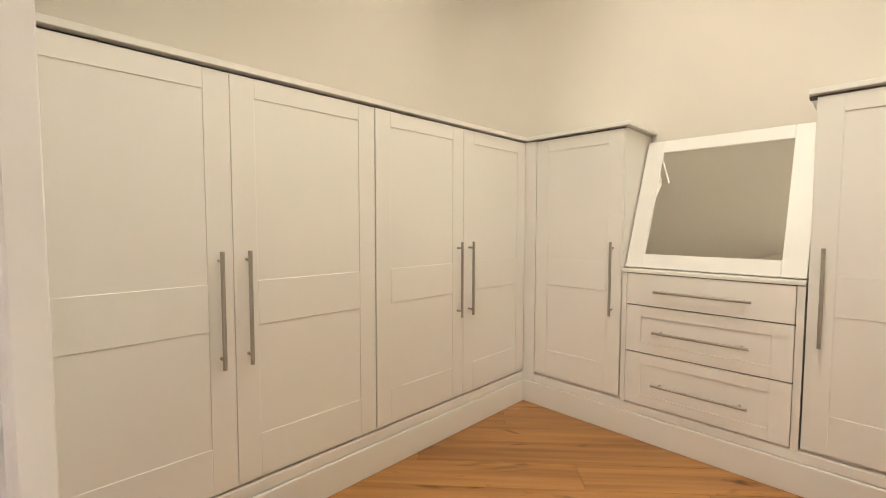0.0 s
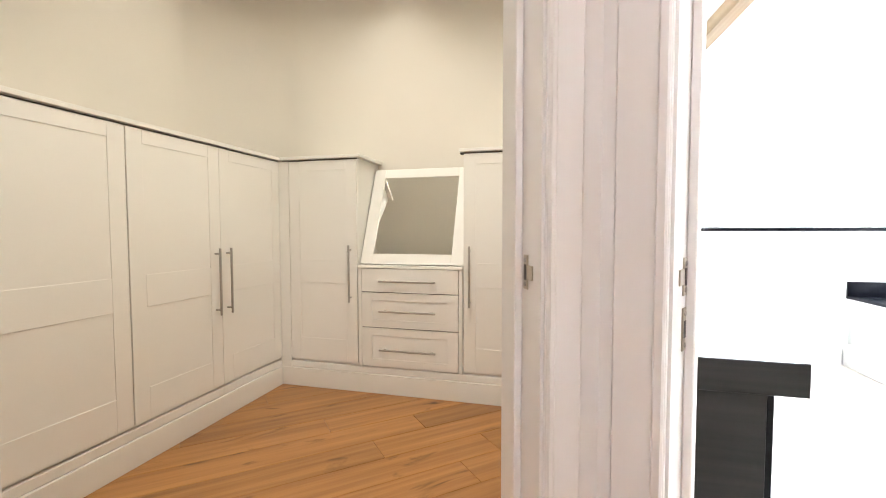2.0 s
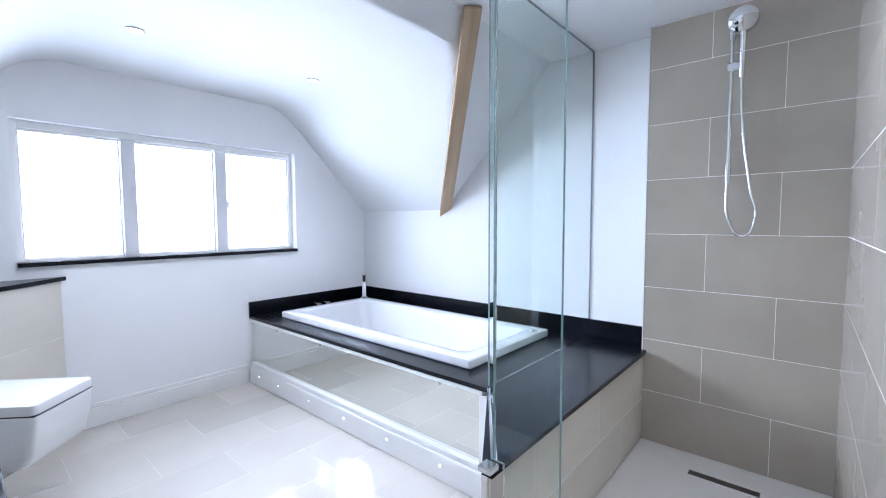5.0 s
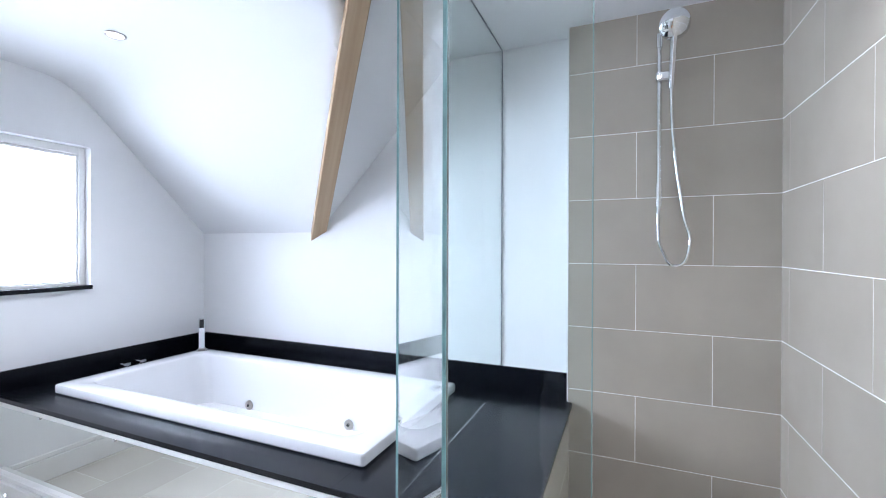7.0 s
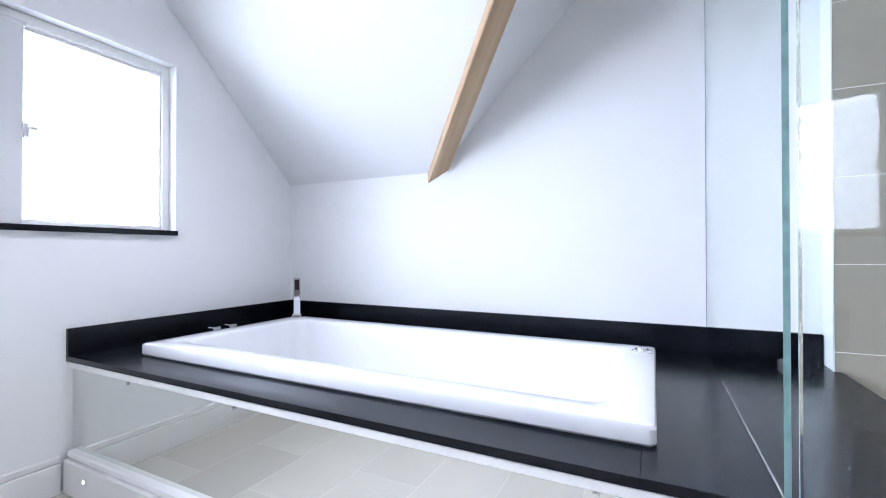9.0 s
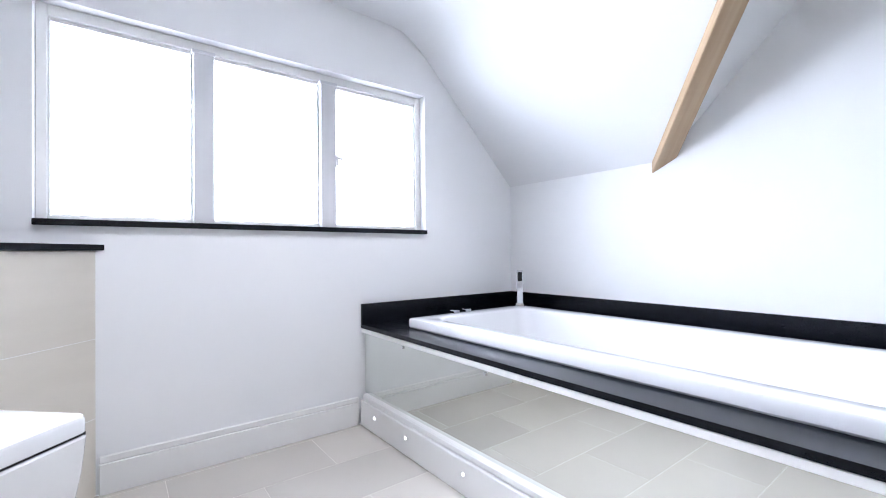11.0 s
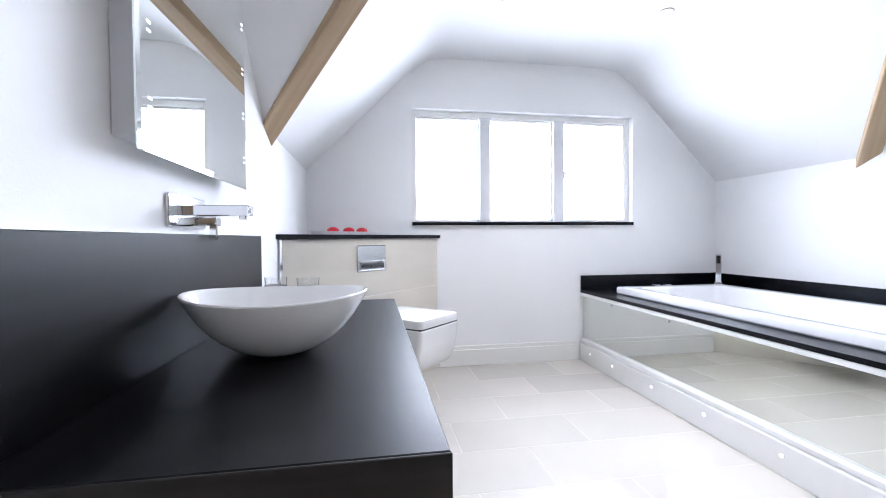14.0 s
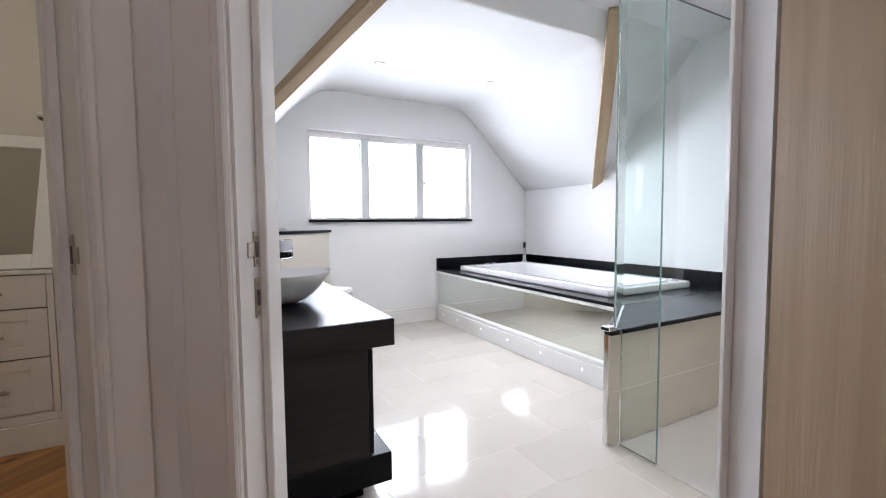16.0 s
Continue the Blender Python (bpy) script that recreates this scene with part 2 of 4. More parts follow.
U1, N1 = Vector((math.cos(A24), math.sin(A24), 0)), Vector((-math.sin(A24), math.cos(A24), 0))
U2, N2 = Vector((math.cos(A28), -math.sin(A28), 0)), Vector((math.sin(A28), math.cos(A28), 0))
R1, B0, APEX = Vector((0.563, 0.063, 0)), Vector((0.745, 0.054, 0)), Vector((0.6524, 0.1028, 0))
DOORW, JAMB, JAMB2, DOORH = 0.80, 0.20, 0.162, 2.02
DOORW1 = 0.825
L0 = R1 - U1 * DOORW1
BR = B0 + U2 * DOORW


def plan(*vs):
    return [(v.x, v.y) for v in vs]


def obox(o, u, n, s0, s1, d0, d1, z0, z1, bevel=0.0):
    """A box along u and n from the plan point o."""
    bm = box_bm(s0, s1, d0, d1, z0, z1, bevel)
    m = Matrix(((u.x, n.x, 0, o.x), (u.y, n.y, 0, o.y), (0, 0, 1, 0), (0, 0, 0, 1)))
    bmesh.ops.transform(bm, matrix=m, verts=bm.verts)
    bmesh.ops.recalc_face_normals(bm, faces=bm.faces)
    return bm


# ---------------- bathroom shell ----------------
def dormer(x):
    """Underside of the dormer: two slopes and a flat top with a soft coving."""
    k = 0.055
    vals = (CD, KNEE + (EX - x), KNEE + 0.03 + (x - WX))
    return -k * math.log(sum(math.exp(-v / k) for v in vals))


def ceiling_height(x, y):
    return min(CH, max(dormer(x), KNEE + (VY - y) * (CD - KNEE) / (VY - RY)))


def build_ceiling():
    xs = [WX - 0.1 + (EX + 0.2 - WX) * i / 96 for i in range(97)]
    ys = sorted([SY - 0.15 + (NY + 0.25 - SY) * i / 90 for i in range(91)] + [RY - 0.004, RY + 0.004, VY - (CH - KNEE) * (VY - RY) / (CD - KNEE)])
    nx, ny = len(xs), len(ys)
    vs = [(x, y, ceiling_height(x, y)) for y in ys for x in xs] + [(x, y, 2.62) for y in ys for x in xs]
    n0 = nx * ny
    fs = []
    for j in range(ny - 1):
        for i in range(nx - 1):
            a = j * nx + i
            fs.append((a, a + nx, a + nx + 1, a + 1))
            fs.append((n0 + a, n0 + a + 1, n0 + a + nx + 1, n0 + a + nx))
    rim = [i for i in range(nx)] + [j * nx + nx - 1 for j in range(1, ny)] + [(ny - 1) * nx + i for i in range(nx - 2, -1, -1)] + [j * nx for j in range(ny - 2, 0, -1)]
    for a, b in zip(rim, rim[1:] + rim[:1]):
        fs.append((a, b, n0 + b, n0 + a))
    me = bpy.data.meshes.new("ceiling")
    me.from_pydata(vs, [], fs)
    smooth_mesh(me, 30)
    me.materials.append(CEIL)
    tagged(new("ceiling", me), "white plastered sloping dormer ceiling with soft coving", "ceiling", "", "structure")


build_ceiling()
wall_n = solid("wall_north", join_bm(
    box_bm(WX - 0.14, WL, NY, NY + 0.16, 0, 2.5), box_bm(WR, EX + 0.14, NY, NY + 0.16, 0, 2.5),
    box_bm(WL, WR, NY, NY + 0.16, 0, WB), box_bm(WL, WR, NY, NY + 0.16, WT, 2.5)), PLASTER, "white painted gable wall round a wide window", "wall")
solid("wall_east", box_bm(EX, EX + 0.14, SY - 0.12, NY, 0, 2.5), PLASTER, "plain white painted wall above the bath", "wall")
solid("wall_west", prism_bm([(0.60, 0.28), (WV, 0.28), (WV, 2.10), (WX, 2.42), (WX, NY), (0.60, NY)], 0, 2.5), PLASTER, "white painted wall behind the washstand", "wall")
solid("wall_south", box_bm(1.60, EX, SY - 0.14, SY, 0, 2.5), PLASTER, "white wall behind the shower tiles", "wall")
solid("wall_shower", box_bm(TX + 0.012, EX, SY, 0.672, 0, CH + 0.05), PLASTER, "white stud wall carrying the shower tiles", "wall")
TH0, TH1 = B0 + N2 * 0.06, BR + N2 * 0.06
solid("floor", prism_bm([(0.60, NY), (0.60, 0.25), (TH0.x - 0.1, TH0.y + 0.053), (TH1.x, TH1.y), (1.62, SY - 0.1), (EX, SY - 0.1), (EX, NY)], -0.12, -0.0007), FLOORGROUT, "grouted bed under pale floor tiles", "floor")
solid("ground", box_bm(-60, 60, -60, 60, -3.2, -3.0), material("lawn", (0.06, 0.09, 0.03), 0.9, vary=0.4, scale=0.5), "green ground far below the window", "ground")

# ---------------- post and door walls ----------------
solid("wall_post", prism_bm(plan(R1, APEX, B0, B0 + N2 * JAMB2, Vector((WV + 0.001, 0.30, 0)), Vector((0.60, 0.30, 0)), R1 + N1 * JAMB), 0, 2.5), JOINERY, "white painted post between two doorways", "wall")
solid("wall_landing_west", join_bm(obox(L0, U1, N1, -2.0, 0.0, 0.0, 0.096, 0, 2.75), obox(L0, U1, N1, 0.0, DOORW + 0.04, 0.0, 0.11, DOORH, 2.75)), PLASTER, "white landing wall with the dressing room doorway", "wall")
solid("wall_landing_east", join_bm(obox(B0, U2, N2, DOORW, DOORW + 1.6, -0.0, 0.084, 0, 2.75), obox(B0, U2, N2, -0.04, DOORW, 0.0, JAMB2, DOORH, 2.75)), PLASTER, "white landing wall with the bathroom doorway", "wall")
solid("wall_landing_south", join_bm(box_bm(-2.2, 3.0, -2.1, -2.0, 0, 2.75), box_bm(-2.2, -2.1, -2.0, -1.2, 0, 2.75), box_bm(2.9, 3.0, -2.0, -1.0, 0, 2.75)), PLASTER, "plain white wall closing the landing", "wall")
solid("landing_floor", prism_bm([(-2.2, -2.1), (3.0, -2.1), (3.0, -1.2), (BR.x, BR.y), (TH1.x, TH1.y), (TH0.x, TH0.y), (B0.x, B0.y), (APEX.x, APEX.y), (L0.x, L0.y), (-2.1, -1.3)], -0.12, -0.002), oak_material("landing_oak", (0.44, 0.23, 0.09), (0.28, 0.13, 0.04), along=0, rough=0.35), "oak boarded landing floor", "floor")
solid("landing_ceiling", prism_bm([(-2.2, -2.1), (3.0, -2.1), (3.0, -1.1), (1.45, -0.3), (0.72, 0.08), (0.6, 0.14), (0.5, 0.1), (-2.2, -1.25)], 2.64, 2.74), CEIL, "plain white landing ceiling", "ceiling")


def door_lining(name, o, u, n, width, stop, deep, label):
    """Jambs, head, stops and moulded casings of one doorway; s runs from 0 to width."""
    th = thing(name, label, "door frame", kind="structure")
    for s, d in ((0.0, 1), (width, -1)):
        part("stop", obox(o, u, n, min(s, s + d * 0.014), max(s, s + d * 0.014), stop, stop + deep, 0, DOORH, 0.002), JOINERY, th)
    part("head_stop", obox(o, u, n, 0.014, width - 0.014, stop, stop + deep, DOORH - 0.014, DOORH, 0.002), JOINERY, th)
    part("head_casing", obox(o, u, n, 0.0, width, -0.018, 0.0, DOORH + 0.004, DOORH + 0.09, 0.004), JOINERY, th)
    return th


lining1 = door_lining("door_frame_1", L0, U1, N1, DOORW1, 0.082, 0.026, "white moulded frame of the dressing room doorway")
lining2 = door_lining("door_frame_2", B0, U2, N2, DOORW, 0.070, 0.013, "white moulded frame of the bathroom doorway")
# casings on the two faces of the post: a bead at each opening edge and a flat board
for th, o, u, n, s0, s1, bead in ((lining1, R1, U1, N1, 0.004, 0.062, (0.004, 0.016)), (lining2, B0, U2, N2, -0.080, -0.004, (-0.020, -0.004))):
    part("casing", obox(o, u, n, s0, s1, -0.014, 0.0, 0, DOORH + 0.09, 0.003), JOINERY, th)
    part("casing_bead", obox(o, u, n, *bead, -0.022, -0.014, 0, DOORH + 0.09, 0.003), JOINERY, th)


def strike_plate(name, o, u, n, s, face, z, deep, half, label):
    """A latch plate let into the jamb; face is the side of u that it looks to."""
    th = thing(name, label, "strike plate")
    s0, s1 = sorted((s, s + face * 0.0025))
    part("plate", obox(o, u, n, s0, s1, deep - 0.009, deep + 0.009, z - half, z + half, 0.001), NICKEL, th)
    if name == "strike_plate":
        part("lip", obox(o, u, n, s0, s1, deep - 0.030, deep - 0.008, z - 0.012, z + 0.012, 0.001), NICKEL, th)
    # no hole is cut: a dark raised plate stands for its shaded inside
    a, b = sorted((s + face * 0.0027, s + face * 0.0034))
    part("latch_hole", obox(o, u, n, a, b, deep - 0.005, deep + 0.005, z - 0.013, z + 0.013), DARKSLOT, th)
    for dz in (-half + 0.009, half - 0.009):
        p = o + u * (s + face * 0.0026) + n * deep + Vector((0, 0, z + dz))
        part("screw", cyl_bm(p, p + u * face * 0.0015, 0.004, seg=12), STEEL, th)
    return th


strike_plate("strike_plate", R1, U1, N1, 0.0, -1, 1.000, 0.062, 0.029, "satin nickel strike plate in the white dressing room jamb")
strike_plate("strike_plate", B0, U2, N2, 0.0, 1, 1.000, 0.058, 0.029, "satin nickel strike plate in the white bathroom jamb")
strike_plate("bolt_plate", B0, U2, N2, 0.0, 1, 0.920, 0.058, 0.033, "satin nickel bolt keep below the bathroom strike plate")


def oak_door(name, hinge, direction, label, z_hinges, jamb_o, jamb_u, jamb_n, jamb_s, face):
    th = thing(name, label, "door", (hinge.x, hinge.y, 0), math.degrees(math.atan2(direction.y, direction.x)))
    part("leaf", box_bm(0.003, DOORW - 0.008, -0.022, 0.022, 0.008, DOORH - 0.005, 0.002), OAK, th)
    for z in (0.95,):
        for sgn in (-1, 1):
            part("rose", cyl_bm((DOORW - 0.07, sgn * 0.022, z), (DOORW - 0.07, sgn * 0.030, z), 0.026, seg=24), NICKEL, th)
            part("lever", join_bm(cyl_bm((DOORW - 0.07, sgn * 0.03, z), (DOORW - 0.07, sgn * 0.062, z), 0.010, seg=14), cyl_bm((DOORW - 0.07, sgn * 0.058, z), (DOORW - 0.19, sgn * 0.058, z), 0.010, seg=14)), NICKEL, th)
    for z in z_hinges:
        h = thing("hinge", "satin nickel butt hinge screwed to a white jamb", "hinge")
        a, b = sorted((jamb_s, jamb_s + face * 0.0025))
        part("jamb_leaf", obox(jamb_o, jamb_u, jamb_n, a, b, 0.002, 0.026, z - 0.04, z + 0.04, 0.001), NICKEL, h)
        k = jamb_o + jamb_u * (jamb_s + face * 0.004) + jamb_n * -0.002
        part("knuckle", cyl_bm((k.x, k.y, z - 0.04), (k.x, k.y, z + 0.04), 0.006, seg=14), NICKEL, h)
        for dz in (-0.028, 0.0, 0.028):
            p = jamb_o + jamb_u * (jamb_s + face * 0.0026) + jamb_n * (0.018 if dz else 0.010) + Vector((0, 0, z + dz))
            part("screw", cyl_bm(p, p + jamb_u * face * 0.0012, 0.0045, seg=12), STEEL, h)
    return th


def turned(v, deg):
    return Matrix.Rotation(radians(deg), 3, "Z") @ v


oak_door("door_1", L0 - N1 * 0.003 - U1 * 0.010, turned(-N1, -14), "straight-grained oak veneer door standing wide open", (0.22, 1.08, 1.84), L0, U1, N1, 0.0, 1)
oak_door("door_2", BR - N2 * 0.003 + U2 * 0.020, turned(-N2, 5), "oak veneer bathroom door opened back into the landing", (0.22, 1.84), B0, U2, N2, DOORW, -1)

# ---------------- window ----------------
win = thing("window_1", "white three-light casement window over a thin black sill", "window", kind="structure")
part("sill", box_bm(WL, WR, NY - 0.022, NY + 0.12, WB - 0.012, WB + 0.012, 0.002), BLACK, win, "thin black quartz sill")
fy0, fy1 = NY + 0.055, NY + 0.115
for nm, b in (("frame_stile", (WL, WL + 0.035, WB + 0.012, WT)), ("frame_stile", (WR - 0.035, WR, WB + 0.012, WT)), ("frame_rail", (WL + 0.035, WR - 0.035, WT - 0.045, WT)), ("frame_rail", (WL + 0.035, WR - 0.035, WB + 0.012, WB + 0.03))):
    part(nm, box_bm(b[0], b[1], fy0, fy1, b[2], b[3], 0.003), JOINERY, win)
mulls = ((2.000, 2.082), (2.592, 2.676))
for a, b in mulls:
    # mullions use the greyed white for their shaded room side
    part("mullion", box_bm(a, b, NY + 0.03, fy1, WB + 0.012, WT - 0.045, 0.004), BACKLITPAINT, win)
    part("mullion_cap", box_bm(a - 0.006, b + 0.006, NY + 0.028, fy1, WT - 0.062, WT - 0.045, 0.002), BACKLITPAINT, win)
for a, b in ((WL + 0.035, 2.000), (2.082, 2.592), (2.676, WR - 0.035)):
    z0, z1 = WB + 0.03, WT - 0.045
    for c in ((a, a + 0.008, z0, z1), (b - 0.008, b, z0, z1), (a + 0.008, b - 0.008, z1 - 0.016, z1), (a + 0.008, b - 0.008, z0, z0 + 0.006)):
        part("casement_bar", box_bm(c[0], c[1], fy0 + 0.012, fy1 - 0.01, c[2], c[3], 0.002), JOINERY, win)
    p = part("pane", box_bm(a + 0.008, b - 0.008, fy0 + 0.03, fy0 + 0.034, z0 + 0.006, z1 - 0.016), PANE, win)
    p.visible_shadow = False
part("window_handle", join_bm(box_bm(2.684, 2.70, NY + 0.045, NY + 0.067, 1.42, 1.48, 0.003), box_bm(2.684, 2.72, NY + 0.03, NY + 0.045, 1.452, 1.466, 0.003)), JOINERY, win, "small white casement handle")
sky_card = solid("backdrop", box_bm(-6, 10, NY + 4.0, NY + 4.05, -3.0, 9.0), SKYWHITE, "plain bright overcast sky beyond the window", "backdrop")

# ---------------- skirting ----------------
def skirting(name, pts, label, h=0.15, mat=JOINERY):
    """Moulded skirting boards along straight runs; the room lies to the side that nx, ny point to."""
    th = thing(name, label, "skirting", kind="structure")
    for (x0, y0), (x1, y1) in pts:
        a, b = Vector((x0, y0, 0)), Vector((x1, y1, 0))
        u = (b - a).normalized()
        n = Vector((-u.y, u.x, 0))
        ln = (b - a).length
        part("board", obox(a, u, n, 0, ln, 0, 0.018, 0, h - 0.03, 0.002), mat, th)
        part("moulding", obox(a, u, n, 0, ln, 0, 0.011, h - 0.03, h, 0.004), mat, th)
    return th


skirting("baseboard", [((2.78, NY), (1.67, NY)), ((WX, 2.42), (WV, 2.10)), ((WV, 2.10), (WV, 0.32))], "white painted moulded bathroom skirting board")

# ---------------- oak valley rafters ----------------
def rafter(name, foot, way, label):
    d = Vector(way).normalized()
    s = Vector((d.y, -d.x, 0)).normalized()
    n = s.cross(d)
    if n.z > 0:
        s, n = -s, -n
    bm = box_bm(-0.046, 0.046, -0.065, 0.022, -0.16, 1.73, 0.004)
    m = Matrix(((s.x, n.x, d.x, foot[0]), (s.y, n.y, d.y, foot[1]), (s.z, n.z, d.z, foot[2]), (0, 0, 0, 1)))
    me = part(name, bm, BEAM, None)
    me.matrix_basis = m
    return tagged(me, label, "roof beam", "", "structure")


rafter("beam_east", (EX, VY, KNEE), (-0.87, -0.90, 0.87), "pale oak rafter running up the valley above the bath")
rafter("beam_west", (WX, VY, KNEE + 0.035), (0.87, -0.90, 0.87), "pale oak rafter running up the valley above the washstand")


# ---------------- downlights ----------------
def downlight(x, y, z, label):
    th = thing("ceiling_downlight", label, "downlight", (x, y, z), group="bathroom downlights")
    part("trim_ring", lathe_bm([(0.030, -0.001), (0.031, -0.005), (0.038, -0.006), (0.043, -0.003), (0.043, 0.002), (0.030, 0.002)], 32), STEEL, th, "slim brushed steel ring")
    part("lens", lathe_bm([(0.001, -0.0035), (0.030, -0.0035), (0.030, 0.0), (0.001, 0.0)], 28), SPOTLENS, th, "glowing lamp lens")
    d = lamp("downlight_lamp", "SPOT", look((x, y, z - 0.02), (x, y, 0)), SPOT_POWER, (1.0, 0.97, 0.93))
    d.spot_size, d.spot_blend, d.shadow_soft_size = radians(118), 0.75, 0.03


for x, y, z in ((1.894, 2.565, CD), (2.91, 2.565, CD), (1.87, 0.27, CH), (2.89, 0.24, CH)):
    downlight(x, y, z - 0.001, "round chrome recessed downlight, switched on")

# ---------------- bath deck ----------------
deck = thing("bath_surround", "black quartz bath deck with mirrored front panel", "bath surround")
deck_pts = [(2.80, NY), (2.80, 1.035), (2.266, 0.669), (2.285, 0.650), (EX, 0.650), (EX, 0.672), (EX, NY)]
BX0, BX1, BY0, BY1 = 2.94, 3.80, 1.240, 3.135
for nm, pts in (("deck_slab", [(2.80, NY), (2.80, BY0 + 0.03), (BX0 + 0.03, BY0 + 0.03), (BX0 + 0.03, NY)]), ("deck_slab", [(BX0 + 0.03, BY1 - 0.03), (EX, BY1 - 0.03), (EX, NY), (BX0 + 0.03, NY)]),
                ("deck_slab", [(BX1 - 0.03, BY0 + 0.03), (EX, BY0 + 0.03), (EX, BY1 - 0.03), (BX1 - 0.03, BY1 - 0.03)])):
    part(nm, prism_bm(pts, DECK - 0.021, DECK), BLACK, deck)
part("shower_seat", prism_bm([(2.80, BY0 + 0.03), (2.80, 1.035), (2.268, 0.690), (2.266, 0.650), (TX - 0.002, 0.650), (TX - 0.002, 0.672), (EX, 0.672), (EX, BY0 + 0.03)], DECK - 0.0215, DECK + 0.0005, 0.0015), BLACK, deck, "black quartz seat beside the shower")
part("upstand", box_bm(2.80, EX - 0.022, NY - 0.02, NY, DECK, DECK + 0.112, 0.002), BLACK, deck)
part("upstand", box_bm(EX - 0.02, EX, 0.674, NY, DECK, DECK + 0.112, 0.002), BLACK, deck)
part("carcass", prism_bm([(2.845, NY), (2.845, 1.07), (2.33, 0.69), (EX, 0.69), (EX, NY)], 0, 0.30), PLASTER, deck)
part("carcass_shelf", prism_bm([(2.845, BY0), (2.845, 1.07), (2.33, 0.69), (EX, 0.69), (EX, BY0)], 0.30, DECK - 0.023), PLASTER, deck)
part("front_rail", box_bm(2.803, 2.845, 1.07, NY, DECK - 0.046, DECK - 0.022, 0.002), JOINERY, deck, "white painted rail")
part("mirror_panel", box_bm(2.823, 2.829, 1.09, NY - 0.004, 0.166, DECK - 0.046), PANELMIRROR, deck, "grey mirrored panel")
part("end_stile", box_bm(2.808, 2.845, 1.05, 1.09, 0.0, DECK - 0.046, 0.002), JOINERY, deck)
part("plinth", box_bm(2.785, 2.845, 1.06, NY - 0.02, 0, 0.135, 0.003), JOINERY, deck, "white painted plinth")
part("plinth_moulding", box_bm(2.797, 2.84, 1.06, NY - 0.02, 0.135, 0.166, 0.006), JOINERY, deck)
for y in (3.215, 2.918, 2.507, 2.11, 1.71, 1.31):
    led = part("plinth_light", lathe_bm([(0.001, 0.0), (0.009, 0.0), (0.011, 0.002), (0.011, 0.004), (0.001, 0.004)], 18), CHROME, deck)
    led.matrix_basis = pose(2.7853, y, 0.084, 0, -90, 0)
    lens = part("led_lens", lathe_bm([(0.0005, 0.0), (0.006, 0.0), (0.006, 0.0015), (0.0005, 0.0015)], 14), WHITELED, led)
    lens.matrix_basis = pose(0, 0, 0.004, 0, 0, 0)
for y in (3.0, 2.42, 1.35):
    part("panel_fixing", cyl_bm((2.8235, y, 0.482), (2.817, y, 0.482), 0.007, seg=16), CHROME, deck)
# slanting end of the seat: pale cladding and a steel channel
SD = Vector((2.80 - 2.27, 1.035 - 0.69, 0)).normalized()
SN = Vector((-SD.y, SD.x, 0))
SO = Vector((2.285, 0.690, 0))
SL = 0.60
part("end_panel", obox(SO, SD, SN, 0.0, SL, -0.012, 0.008, 0, DECK - 0.023, 0.002), JOINERY, deck, "white slanting end panel")
part("corner_trim", obox(SO, SD, SN, -0.012, 0.004, -0.02, 0.012, 0, DECK - 0.022, 0.002), CHROME, deck, "chrome corner trim")


# ---------------- shower screen ----------------
def glass_pane(a, b, z0, z1, th, name="pane", thick=0.010):
    a, b = Vector((*a, 0)), Vector((*b, 0))
    u = (b - a).normalized()
    n = Vector((-u.y, u.x, 0))
    ln = (b - a).length
    p = part(name, obox(a, u, n, 0, ln, -thick / 2, thick / 2, z0, z1), GLASS, th, smooth=False)
    p.visible_shadow = False
    for s0, s1 in ((-0.0015, -0.0002), (ln + 0.0002, ln + 0.0015)):
        e = part("edge", obox(a, u, n, s0, s1, -thick / 2, thick / 2, z0, z1), EDGE, p, "green glass edge", smooth=False)
        e.visible_shadow = False
    return p


def notched_pane(x, y0, y1, y_seat, th, thick=0.010):
    """A pane across x that stands on the shower floor and is cut out round the seat."""
    bm = bmesh.new()
    ring = [(y0, 0.012), (y_seat, 0.012), (y_seat, DECK + 0.004), (y1, DECK + 0.004), (y1, CH - 0.004), (y0, CH - 0.004)]
    sides = [[bm.verts.new((x + d, y, z)) for y, z in ring] for d in (-thick / 2, thick / 2)]
    for f in sides:
        bm.faces.new(f)
    for i in range(6):
        bm.faces.new((sides[0][i], sides[0][(i + 1) % 6], sides[1][(i + 1) % 6], sides[1][i]))
    bmesh.ops.recalc_face_normals(bm, faces=bm.faces)
    p = part("pane", bm, GLASS, th, smooth=False)
    p.visible_shadow = False
    for a, b, z in ((y0 - 0.0015, y0 - 0.0002, 0.012), (y1 + 0.0002, y1 + 0.0015, DECK + 0.004)):
        e = part("edge", box_bm(x - thick / 2, x + thick / 2, a, b, z, CH - 0.004), EDGE, p, "green glass edge", smooth=False)
        e.visible_shadow = False
    return p


screen = thing("shower_screen", "frameless clear glass shower screen with greenish edges", "shower screen")
glass_pane((2.824, 1.044), (3.996, 1.044), DECK + 0.004, CH - 0.004, screen)
glass_pane((2.3275, 0.6827), (2.808, 1.028), DECK + 0.004, CH - 0.004, screen)
notched_pane(2.3275, 0.460, 0.678, 0.645, screen)
part("wall_channel", box_bm(3.990, EX, 1.038, 1.050, DECK + 0.113, CH - 0.009, 0.001), CHANNEL, screen, "grey sealed wall joint")
part("ceiling_channel", box_bm(2.83, EX, 1.0385, 1.0495, CH - 0.009, CH + 0.004, 0.001), CHANNEL, screen, "slim grey ceiling channel")
part("base_channel", box_bm(2.83, EX - 0.022, 1.0395, 1.0485, DECK + 0.0008, DECK + 0.0036), CHROME, screen)
